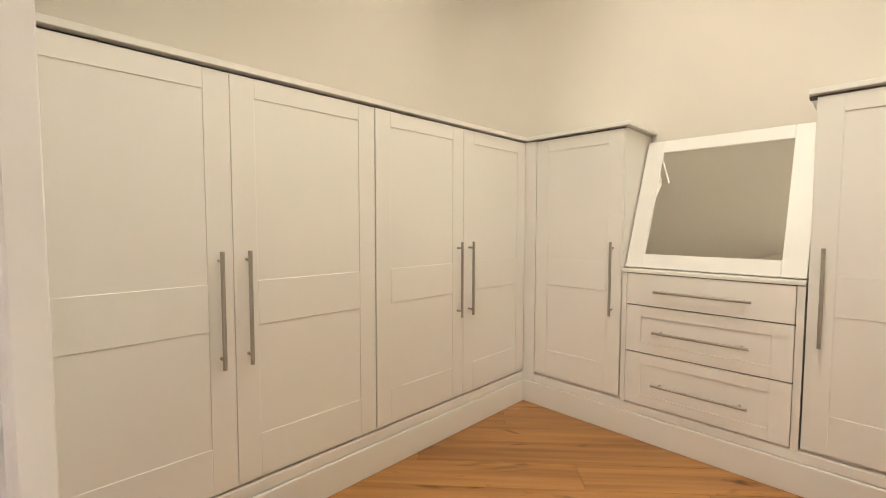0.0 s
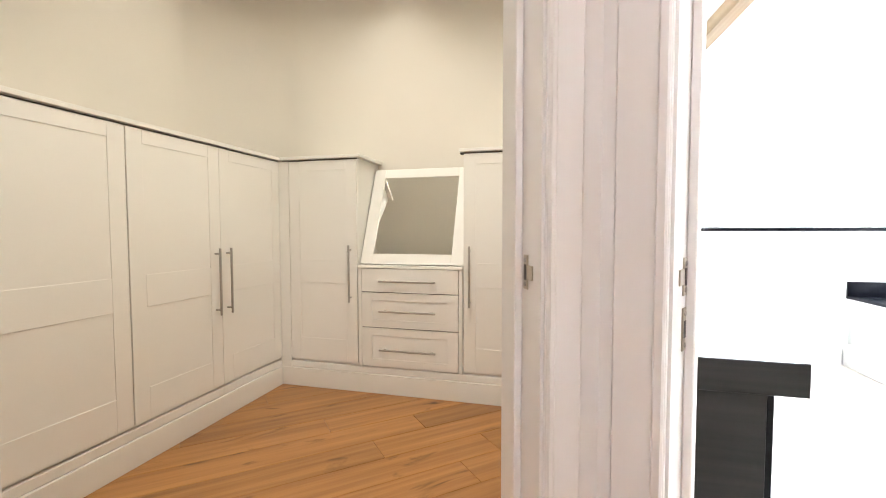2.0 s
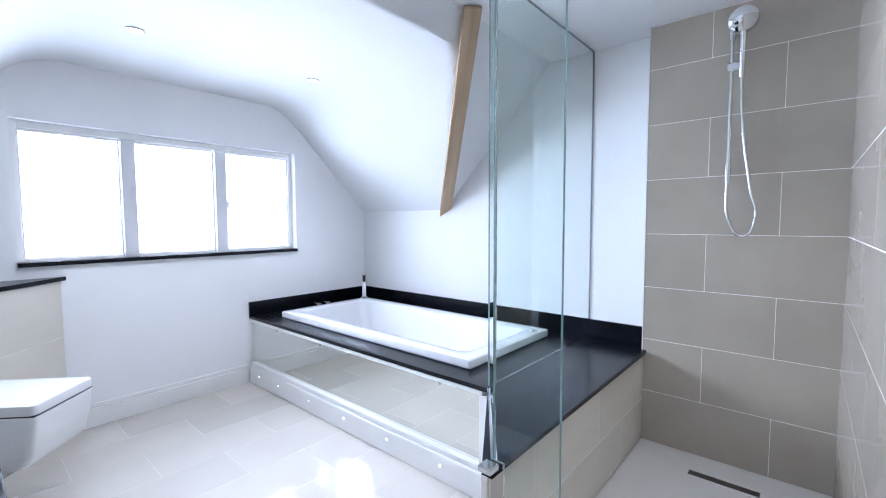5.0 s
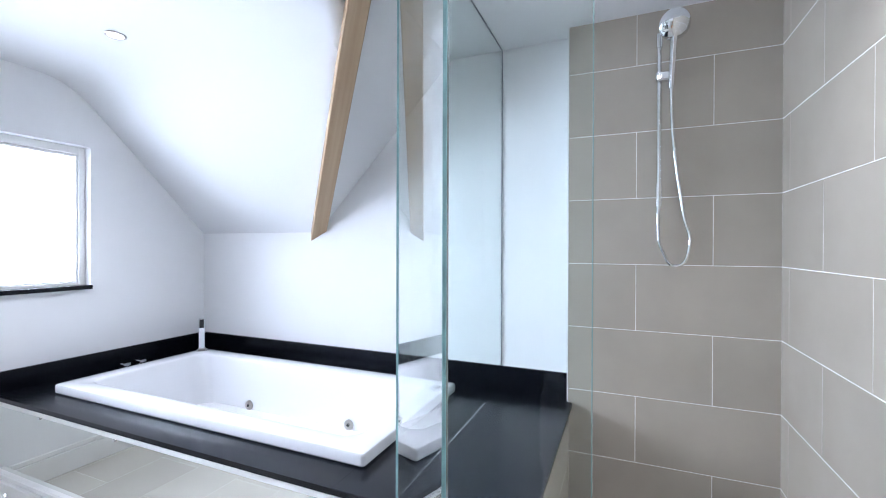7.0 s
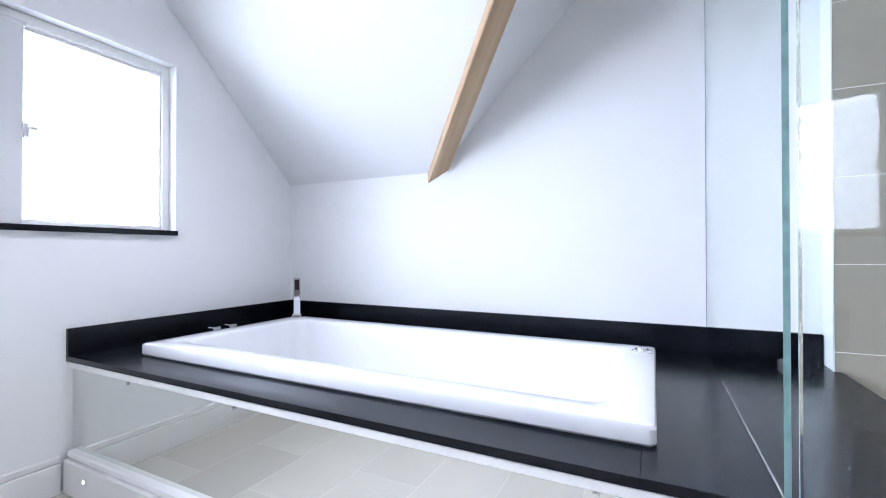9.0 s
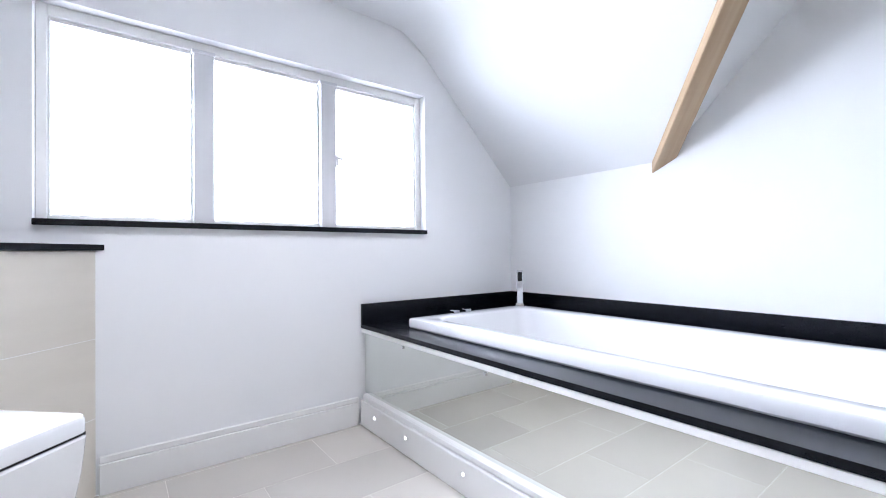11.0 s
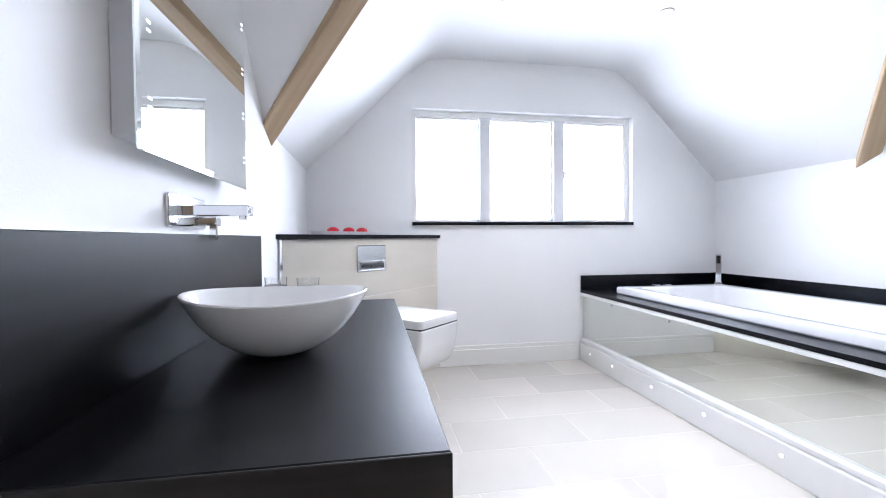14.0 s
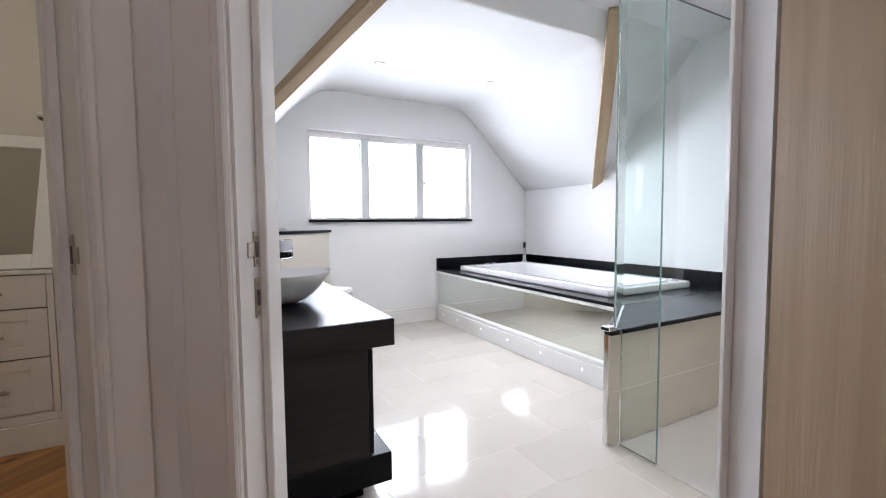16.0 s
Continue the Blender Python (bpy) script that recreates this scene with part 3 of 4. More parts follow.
part("base_channel", obox(Vector((2.3275, 0.6827, 0)), Vector((0.8121, 0.5835, 0)), Vector((-0.5835, 0.8121, 0)), 0.0, 0.590, -0.011, 0.011, DECK + 0.0008, DECK + 0.0036), CHROME, screen, "chrome glazing channel")
part("base_channel", box_bm(2.3175, 2.3375, 0.458, 0.646, -0.002, 0.011), CHROME, screen)
part("clamp", box_bm(2.243, 2.292, 0.640, 0.690, DECK + 0.001, DECK + 0.022, 0.004), CHROME, screen, "black and chrome corner clamp")


# ---------------- bath ----------------
def build_bath():
    th = thing("bath", "white acrylic whirlpool bath sunk in a black deck", "bathtub")
    z = DECK + 0.0505

    def lp(inx, iny, r, h, shift=0.0):
        return [(x, y, h) for x, y in rounded_outline(BX0 + inx, BX1 - inx, BY0 + iny + shift, BY1 - iny + shift, r, 8)]

    loops = [lp(0.006, 0.006, 0.012, DECK + 0.001), lp(0, 0, 0.016, DECK + 0.008), lp(0, 0, 0.016, z - 0.010), lp(0.004, 0.004, 0.014, z - 0.003), lp(0.012, 0.012, 0.012, z),
             lp(0.092, 0.098, 0.075, z), lp(0.100, 0.106, 0.072, z - 0.004), lp(0.106, 0.114, 0.075, z - 0.014), lp(0.125, 0.165, 0.10, z - 0.20), lp(0.145, 0.225, 0.12, z - 0.36), lp(0.20, 0.30, 0.12, z - 0.405)]
    part("tub", loft_bm(loops), ACRYLIC, th)
    zf = z - 0.27
    for y in (2.557, 1.816):
        j = part("jet", lathe_bm([(0.001, 0.010), (0.010, 0.012), (0.013, 0.006), (0.020, 0.008), (0.028, 0.006), (0.030, 0.0), (0.001, 0.0)], 24), STEEL, th, "steel whirlpool jet")
        j.matrix_basis = pose(BX1 - 0.138, y, zf, 0, -86, 0)
        part("nozzle", lathe_bm([(0.001, 0.014), (0.007, 0.0135), (0.009, 0.010), (0.001, 0.009)], 18), BLACKPLASTIC, j, "dark nozzle")
    j = part("suction_cover", lathe_bm([(0.001, 0.008), (0.030, 0.008), (0.036, 0.003), (0.036, 0.0), (0.001, 0.0)], 24), STEEL, th, "round steel suction cover")
    j.matrix_basis = pose(BX1 - 0.148, 2.19, z - 0.335, 0, -84, 0)
    for y in (2.45, 1.9):
        j = part("jet", lathe_bm([(0.001, 0.010), (0.010, 0.012), (0.013, 0.006), (0.020, 0.008), (0.028, 0.006), (0.030, 0.0), (0.001, 0.0)], 24), CHROME, th)
        j.matrix_basis = pose(BX0 + 0.138, y, zf, 0, 86, 0)
    k = part("control_knob", lathe_bm([(0.034, 0.0), (0.036, 0.006), (0.030, 0.010), (0.022, 0.011), (0.020, 0.020), (0.001, 0.021)], 28), CHROME, th, "chrome control knob")
    k.matrix_basis = pose(3.66, 1.285, z)
    return th


build_bath()


def hand_shower():
    th = thing("hand_shower", "square chrome pull-out hand shower standing on the bath rim", "hand shower", (3.735, 3.075, DECK + 0.0515), -42)
    part("collar", box_bm(-0.034, 0.034, -0.034, 0.034, 0.0, 0.006, 0.002), CHROME, th, "square chrome base plate")
    part("socket", box_bm(-0.024, 0.024, -0.017, 0.017, 0.006, 0.018, 0.003), STEEL, th)
    body = part("handle", box_bm(-0.020, 0.020, -0.012, 0.012, 0.018, 0.226, 0.003), CHROME, th)
    part("spray_face", box_bm(-0.013, 0.013, -0.0135, -0.0115, 0.158, 0.216, 0.0008), BLACKPLASTIC, body, "dark spray nozzles")


hand_shower()
for x in (3.352, 3.445):
    th = thing("bath_tap", "low square chrome bath valve on black quartz", "tap", (x, 3.252, DECK + 0.0005), group="bath valves")
    part("base", box_bm(-0.022, 0.022, -0.022, 0.022, 0.0, 0.006, 0.002), CHROME, th)
    part("stem", cyl_bm((0, 0, 0.005), (0, 0, 0.028), 0.013, seg=18), CHROME, th)
    part("lever", box_bm(-0.022, 0.022, -0.022, 0.022, 0.027, 0.044, 0.003), CHROME, th)

# ---------------- shower ----------------
solid("shower_tray", prism_bm([(2.319, SY), (TX, SY), (TX, 0.66), (2.319, 0.66)], -0.005, 0.004, 0.001), TRAY, "off-white level shower floor", "shower tray")
drain = thing("shower_drain", "narrow dark steel linear drain in the shower floor", "drain")
part("grate", box_bm(3.652, 3.700, 0.075, 0.375, 0.0, 0.0065, 0.001), DARKSLOT, drain)
for s in ((3.648, 3.655), (3.700, 3.707)):
    part("edge_bar", box_bm(s[0], s[1], 0.07, 0.38, 0.0, 0.0068, 0.0008), STEEL, drain)


def tube(name, pts, r, mat, parent, label=""):
    cu = bpy.data.curves.new(name, "CURVE")
    cu.dimensions, cu.bevel_depth, cu.bevel_resolution, cu.resolution_u = "3D", r, 4, 16
    sp = cu.splines.new("BEZIER")
    sp.bezier_points.add(len(pts) - 1)
    for bp, p in zip(sp.bezier_points, pts):
        bp.co = p
        bp.handle_left_type = bp.handle_right_type = "AUTO"
    tmp = bpy.data.objects.new(name, cu)
    me = bpy.data.meshes.new_from_object(tmp)
    bpy.data.objects.remove(tmp)
    me.name = name
    me.materials.clear()
    me.materials.append(mat)
    for p in me.polygons:
        p.use_smooth = True
    ob = new(name, me)
    ob.parent = parent
    if label:
        tagged(ob, label)
    return ob


sh = thing("shower_set", "chrome riser rail shower with looped hose on beige tiles", "shower")
RX, RYY = TX - 0.045, 0.275
part("rail", cyl_bm((RX, RYY, 1.53), (RX, RYY, 2.27), 0.010, seg=18), CHROME, sh)
for z in (1.57, 2.24):
    part("bracket", join_bm(cyl_bm((RX, RYY, z), (TX - 0.001, RYY, z), 0.009, seg=16), cyl_bm((RX, RYY, z - 0.03), (RX, RYY, z + 0.03), 0.014, seg=18)), CHROME, sh)
part("slider", join_bm(box_bm(RX - 0.030, RX + 0.015, RYY - 0.058, RYY + 0.016, 2.055, 2.095, 0.006)), CHROME, sh)
part("wand", join_bm(cyl_bm((RX - 0.020, RYY - 0.045, 2.02), (RX - 0.075, RYY - 0.05, 2.235), 0.012, 0.015, seg=18)), CHROME, sh)
hp = part("shower_head", lathe_bm([(0.001, 0.0), (0.054, 0.0), (0.062, 0.006), (0.064, 0.014), (0.058, 0.024), (0.034, 0.038), (0.001, 0.043)], 36), CHROME, sh)
hp.matrix_basis = look((RX - 0.085, RYY - 0.052, 2.265), (RX - 0.6, RYY - 0.2, 2.02)) @ pose(0, 0, 0, 180, 0, 0) @ pose(0, 0, -0.012)
fp = part("spray_plate", lathe_bm([(0.001, -0.0012), (0.042, -0.0012), (0.044, 0.001), (0.001, 0.001)], 32), material("grey_rubber", (0.42, 0.42, 0.44), 0.45), hp, "grey rubber spray plate")
tube("hose", [(RX - 0.020, RYY - 0.045, 2.03), (RX - 0.012, RYY - 0.055, 1.80), (RX, RYY - 0.100, 1.45), (RX, RYY - 0.122, 1.32), (RX, RYY - 0.072, 1.232), (RX, RYY - 0.015, 1.30), (RX, RYY + 0.002, 1.42), (RX, RYY, 1.52)], 0.0075, CHROME, sh, "flexible chrome hose")
part("hose_elbow", cyl_bm((RX, RYY, 1.50), (RX, RYY, 1.575), 0.0135, seg=18), CHROME, sh)

# ---------------- corner boxing, flush plate, toilet ----------------
P0, P1 = Vector((WX, 2.432, 0)), Vector((1.666, NY, 0))
DU = (P1 - P0).normalized()
DN = Vector((DU.y, -DU.x, 0))
DL = (P1 - P0).length
box = thing("cistern_boxing", "corner cistern boxing faced with pale beige tiles", "boxing")
part("core", prism_bm([(WX, 2.445), (1.654, NY), (WX, NY)], 0, 0.955), PLASTER, box)
part("top_slab", prism_bm([(WX, 2.408), (1.687, NY), (WX, NY)], 0.958, 0.981), BLACK, box, "black quartz shelf")
for (z0, z1) in ((0.0, 0.302), (0.304, 0.611), (0.613, 0.955)):
    part("tile", obox(P0, DU, DN, 0.03, DL - 0.01, -0.012, 0.002, z0, z1, 0.001), PALETILE, box)
for z in (0.303, 0.612):
    part("grout_joint", obox(P0, DU, DN, 0.03, DL - 0.01, -0.006, 0.0012, z - 0.0016, z + 0.0016), GROUT, box)
part("edge_trim", obox(P0, DU, DN, 0.012, 0.028, -0.012, 0.004, 0.0, 0.955, 0.001), CHROME, box, "chrome tile trim")
FC = 0.634
fpl = thing("flush_plate", "chrome dual flush plate on the tiled boxing", "flush plate")
part("plate", obox(P0, DU, DN, FC - 0.116, FC + 0.130, 0.002, 0.012, 0.760, 0.918, 0.005), SATIN, fpl)
part("button", obox(P0, DU, DN, FC - 0.096, FC + 0.110, 0.012, 0.018, 0.770, 0.830, 0.006), CHROME, fpl, "polished flush button")


def build_toilet():
    th = thing("toilet", "square white wall-hung toilet with closed soft-close lid", "toilet")
    m = Matrix(((DU.x, DN.x, 0, P0.x + DU.x * FC), (DU.y, DN.y, 0, P0.y + DU.y * FC), (0, 0, 1, 0), (0, 0, 0, 1)))
    w, d0, d1, top = 0.180, 0.004, 0.520, 0.485

    def lp(ins, dd, r, z, back=0.0):
        return [(x, y, z) for x, y in rounded_outline(-w + ins, w - ins, d0 + back, d1 - dd, r, 6)]

    bowl = loft_bm([lp(0.085, 0.26, 0.05, 0.155), lp(0.075, 0.235, 0.06, 0.165), lp(0.055, 0.19, 0.05, 0.215), lp(0.022, 0.115, 0.035, 0.236), lp(0.006, 0.058, 0.03, 0.262), lp(0.001, 0.034, 0.028, 0.30), lp(0, 0.013, 0.028, 0.39), lp(0, 0, 0.028, top - 0.005), lp(0.004, 0.004, 0.026, top)], True, True)
    lid = loft_bm([lp(0.006, 0.006, 0.03, top + 0.006, 0.06), lp(0.001, 0.001, 0.03, top + 0.009, 0.06), lp(0.001, 0.001, 0.03, top + 0.040, 0.06), lp(0.005, 0.005, 0.028, top + 0.050, 0.065), lp(0.02, 0.02, 0.02, top + 0.053, 0.08)], True, True)
    # a thin black box puts the shade into the gap under the lid
    for nm, bm, mat, lb in (("bowl", bowl, CERAMIC, ""), ("lid", lid, CERAMIC, ""), ("gasket", box_bm(-0.171, 0.171, 0.075, 0.511, top - 0.001, top + 0.007), BLACKPLASTIC, "black filler for the shade in the seat gap"), ("hinge_bar", box_bm(-0.15, 0.15, 0.010, 0.058, top - 0.001, top + 0.075, 0.004), BLACKPLASTIC, "black backrest bar")):
        bmesh.ops.transform(bm, matrix=m, verts=bm.verts)
        bmesh.ops.recalc_face_normals(bm, faces=bm.faces)
        part(nm, bm, mat, th, lb)


build_toilet()
TC = P0 + DU * 0.675 - DN * 0.225
tray = thing("soap_tray", "long white ceramic tray on the black shelf", "tray", (TC.x, TC.y, 0.9815), math.degrees(math.atan2(DU.y, DU.x)))
part("dish", loft_bm([[(x, y, 0.0) for x, y in rounded_outline(-0.252, 0.252, -0.054, 0.054, 0.02)], [(x, y, 0.022) for x, y in rounded_outline(-0.26, 0.26, -0.062, 0.062, 0.025)], [(x, y, 0.022) for x, y in rounded_outline(-0.252, 0.252, -0.054, 0.054, 0.022)], [(x, y, 0.008) for x, y in rounded_outline(-0.215, 0.215, -0.040, 0.040, 0.018)]], True, True), CERAMIC, tray)
for s in (-0.13, 0.0, 0.115):
    q = TC + DU * s
    so = thing("red_soap", "red rounded flower-shaped soap in a white tray", "soap", (q.x, q.y, 0.9898), group="soaps in the tray")
    bm = lathe_bm([(0.012, 0.0), (0.028, 0.005), (0.036, 0.015), (0.033, 0.027), (0.022, 0.037), (0.008, 0.041)], 30)
    for v in bm.verts:
        a = math.atan2(v.co.y, v.co.x)
        k = 1 + 0.10 * math.cos(6 * a) * (v.co.z / 0.05)
        v.co.x, v.co.y = v.co.x * k, v.co.y * k
    part("soap", bm, RED, so)

# ---------------- washstand ----------------
VY0, VY1, VX1 = 0.797, 2.162, 1.283
van = thing("washstand", "dark wenge two-tier washstand with tall splashback", "vanity unit")
part("worktop", box_bm(WV + 0.002, VX1, VY0, VY1, 0.593, 0.692, 0.002), WENGE, van)
part("splashback", box_bm(WV + 0.001, WV + 0.028, VY0, 2.073, 0.6925, 0.970, 0.0015), WENGE, van)
part("splashback_trim", box_bm(WV + 0.001, WV + 0.026, VY0, 2.073, 0.9702, 0.9735), JOINERY, van, "white sealant line")
part("cabinet", box_bm(WV + 0.075, 1.184, VY0 + 0.004, VY1 - 0.03, 0.19, 0.592, 0.002), WENGEFRONT, van)
part("fascia", box_bm(WV + 0.002, VX1 + 0.001, VY0 - 0.004, VY0, 0.593, 0.691, 0.001), WENGEFRONT, van)
for y0, y1 in ((VY0 + 0.008, 1.478), (1.482, VY1 - 0.034)):
    part("door", box_bm(1.185, 1.203, y0, y1, 0.195, 0.588, 0.0015), WENGE, van)
part("lower_shelf", box_bm(WV + 0.002, 1.268, VY0, VY1, 0.078, 0.190, 0.002), WENGE, van)
part("plinth", box_bm(WV + 0.05, 1.18, VY0 + 0.08, VY1 - 0.08, 0.0, 0.078, 0.001), WENGE, van)
rail = thing("towel_rail", "rectangular chrome towel bar on the washstand edge", "towel rail")
for y in (1.222, 1.455):
    part("arm", box_bm(VX1 - 0.006, 1.309, y - 0.005, y + 0.005, 0.596, 0.612, 0.002), CHROME, rail)
part("bar", box_bm(1.298, 1.309, 1.2275, 1.4495, 0.596, 0.612, 0.002), CHROME, rail)


def build_basin():
    th = thing("basin", "oval white ceramic vessel basin on a dark worktop", "basin", (0.972, 1.325, 0.6935))
    prof_out = [(0.26, 0.0), (0.31, 0.002), (0.38, 0.007), (0.50, 0.018), (0.62, 0.034), (0.74, 0.055), (0.85, 0.081), (0.93, 0.105), (0.98, 0.122), (1.0, 0.130)]
    prof_in = [(0.998, 0.133), (0.988, 0.1345), (0.972, 0.132), (0.955, 0.126), (0.90, 0.106), (0.80, 0.078), (0.68, 0.055), (0.52, 0.036), (0.30, 0.024), (0.02, 0.020)]
    seg = 56
    loops = []
    for r, z in prof_out + prof_in:
        lp = []
        for i in range(seg):
            a = 2 * math.pi * i / seg
            lift = 0.010 * (r ** 3) * (math.cos(a) ** 2)
            lp.append((0.205 * r * math.cos(a), 0.180 * r * math.sin(a), z + lift))
        loops.append(lp)
    part("bowl", loft_bm(loops, True, True), CERAMIC, th)
    part("waste", lathe_bm([(0.022, 0.024), (0.024, 0.027), (0.001, 0.029)], 24), CHROME, th, "chrome waste cover")


build_basin()
tap = thing("basin_tap", "wall-mounted square chrome basin mixer tap", "tap")
part("wall_plate", box_bm(WV + 0.001, WV + 0.010, 1.338, 1.555, 0.986, 1.065, 0.003), CHROME, tap)
part("spout", box_bm(WV + 0.010, 0.889, 1.406, 1.444, 1.015, 1.041, 0.002), CHROME, tap)
part("outlet", box_bm(0.862, 0.878, 1.416, 1.434, 1.006, 1.016, 0.002), CHROME, tap)
part("aerator", box_bm(0.8891, 0.8897, 1.414, 1.436, 1.022, 1.034), BLACKPLASTIC, tap, "dark slot")
part("lever_body", box_bm(WV + 0.010, WV + 0.058, 1.490, 1.530, 0.993, 1.017, 0.003), CHROME, tap)
part("lever", box_bm(WV + 0.036, WV + 0.054, 1.502, 1.518, 0.956, 0.993, 0.002), CHROME, tap)


def tumbler(x, y):
    th = thing("tumbler", "clear glass tumbler with bold black bands", "tumbler", (x, y, 0.6935), group="tumblers on the washstand")
    part("glass", lathe_bm([(0.035, 0.0), (0.038, 0.003), (0.043, 0.112), (0.0405, 0.112), (0.036, 0.014), (0.001, 0.012)], 32), TUMBLER, th)
    for z, deep in ((0.022, 0.010), (0.046, 0.008), (0.066, 0.014)):
        r = 0.0385 + 0.0045 * z / 0.1
        part("band", lathe_bm([(r + 0.0006, z), (r + 0.0012, z), (r + 0.0016, z + deep), (r + 0.0010, z + deep)], 32), BLACKPLASTIC, th)


tumbler(0.940, 2.010)
tumbler(0.806, 2.075)

mir = thing("mirror_cabinet", "frameless illuminated mirror on a shallow grey box", "mirror cabinet")
part("body", box_bm(WV + 0.001, WV + 0.055, 1.142, 1.752, 1.146, 1.86, 0.002), material("grey_metal", (0.60, 0.60, 0.62), 0.4, vary=0.03, scale=5), mir, "matt grey metal box")
part("mirror_glass", loft_bm([[(WV + x, y, z) for y, z in ((1.112 + i, 1.118 + i), (1.768 - i, 1.118 + i), (1.768 - i, 1.90 - i), (1.112 + i, 1.90 - i))] for x, i in ((0.0555, 0.0), (0.0590, 0.0), (0.0610, 0.012))], True, True), MIRROR, mir, "mirror with a bevelled edge", smooth=False)
for y in (1.155, 1.738):
    for z in (1.20, 1.34, 1.48, 1.62, 1.76):
        for dz in (0.0, 0.016):
            part("led_mark", box_bm(WV + 0.0612, WV + 0.0616, y - 0.006, y + 0.006, z + dz, z + dz + 0.004), glow("mirror_led", (1, 1, 1), 4.0) if "mirror_led" not in bpy.data.materials else bpy.data.materials["mirror_led"], mir)

# ---------------- dressing room shell ----------------
BY, LX, DH = 2.295, -1.86, 3.0
solid("wall_dressing_back", box_bm(LX - 0.12, 0.60, BY, BY + 0.12, 0, DH), CREAM, "cream painted wall above the wardrobes", "wall")
solid("wall_dressing_left", box_bm(LX - 0.12, LX, -1.3, BY, 0, DH), CREAM, "cream painted side wall above the wardrobes", "wall")
arc = [(LX + 0.5 - 0.5 * math.sin(radians(t)), BY - 0.5 + 0.5 * math.cos(radians(t))) for t in range(0, 91, 6)]
solid("wall_dressing_corner", prism_bm([(LX, BY)] + [(x, y) for x, y in arc[::-1]], 0, DH), CREAM, "softly rounded cream wall corner", "wall")
solid("wall_dressing_right", box_bm(0.588, 0.599, 0.26, BY, 0, DH), CREAM, "cream painted partition wall", "wall")
solid("wall_dressing_front", obox(L0, U1, N1, -2.0, DOORW + 0.1, 0.112, 0.16, DOORH + 0.02, DH), CREAM, "cream wall above the doorway", "wall")
solid("ceiling_dressing", box_bm(LX - 0.12, 0.62, -1.4, BY + 0.12, DH, DH + 0.1), material("dressing_ceiling_white", (0.87, 0.85, 0.80), 0.7, vary=0.02, scale=1.2, bump=0.08, bump_scale=160), "plain high white ceiling", "ceiling")
solid("dressing_floor", box_bm(LX, 0.59, -1.1, BY, -0.12, -0.008), material("underlay", (0.09, 0.045, 0.02), 0.8), "dark bed under oak floorboards", "floor")


# ---------------- wardrobes ----------------
def bar_handle(p, axis, length, out, parent):
    """A round bar handle on two posts; p is its middle on the door face."""
    p, a, o = Vector(p), Vector(axis), Vector(out)
    h = part("handle", cyl_bm(p + o * 0.034 - a * length / 2, p + o * 0.034 + a * length / 2, 0.0065, seg=16), STEEL, parent, "brushed steel bar handle")
    for s in (-1, 1):
        q = p + a * (s * (length / 2 - 0.03))
        part("post", cyl_bm(q, q + o * 0.034, 0.005, seg=12), STEEL, h)
    return h


def shaker_front(name, w, h, bands, parent, thick=0.020):
    """A painted door of stiles, rails and sunk panels in the local xz plane, face towards -y."""
    d = part(name, box_bm(0, w, -thick + 0.0035, 0, 0, h, 0.001), CABINET, parent)
    st = 0.076
    frame = [(0, st, 0, h), (w - st, w, 0, h)]
    z = 0.0
    rails = []
    for a, b in bands:
        rails.append((st, w - st, z, a))
        z = b
    rails.append((st, w - st, z, h))
    for n, (x0, x1, z0, z1) in [("stile", f) for f in frame] + [("rail", r) for r in rails]:
        if z1 - z0 > 0.004:
            part(n, box_bm(x0, x1, -thick, -thick + 0.004, z0, z1, 0.0012, 1), CABINET, d)
    return d


TOPZ, BOTZ = 1.530, 0.190
TALL = ((0.150, 0.525), (0.675, TOPZ - BOTZ - 0.068))


def wardrobe(label, m, w, depth, doors, handle_side, group):
    """A tall cupboard with shaker doors; local x along the front, y into the carcass."""
    th = thing("wardrobe", label, "wardrobe", group=group)
    th.matrix_basis = m
    part("carcass", box_bm(0.001, w - 0.001, 0.004, depth, 0.0, TOPZ + 0.004), CABINET, th)
    dw = (w - 0.004) / doors
    for i in range(doors):
        d = shaker_front("door", dw - 0.0016, TOPZ - BOTZ - 0.004, TALL, th)
        d.matrix_basis = pose(0.002 + dw * i + 0.0008, 0.003, BOTZ)
        side = handle_side if doors == 1 else (1 if i == 0 else -1)
        hx = (dw - 0.004 - 0.040) if side > 0 else 0.040
        bar_handle((hx, -0.020, 0.592), (0, 0, 1), 0.372, (0, -1, 0), d)
    return th


for y0, y1, lb in ((-0.257, 0.858, "white shaker double wardrobe with long bar handles"), (0.858, 1.93, "white shaker double wardrobe beside the corner")):
    wardrobe(lb, Matrix.Translation((FX, y0, 0)) @ pose(0, 0, 0, 0, 0, 90), y1 - y0, 0.58, 2, 1, "fitted wardrobes")
wardrobe("white shaker corner wardrobe with one door", pose(-1.16, FY, 0), 0.50, 0.343, 1, 1, "fitted wardrobes")
wardrobe("white shaker wardrobe beside the drawers", pose(0.045, FY, 0), 0.5425, 0.343, 1, -1, "fitted wardrobes")
solid("filler_panel", prism_bm([(FX + 0.0, 1.932), (FX + 0.018, 1.932), (-1.162, FY - 0.016), (-1.162, FY + 0.03), (FX - 0.03, FY + 0.03)], 0.0, TOPZ), CABINET, "white painted corner filler strip", "filler")

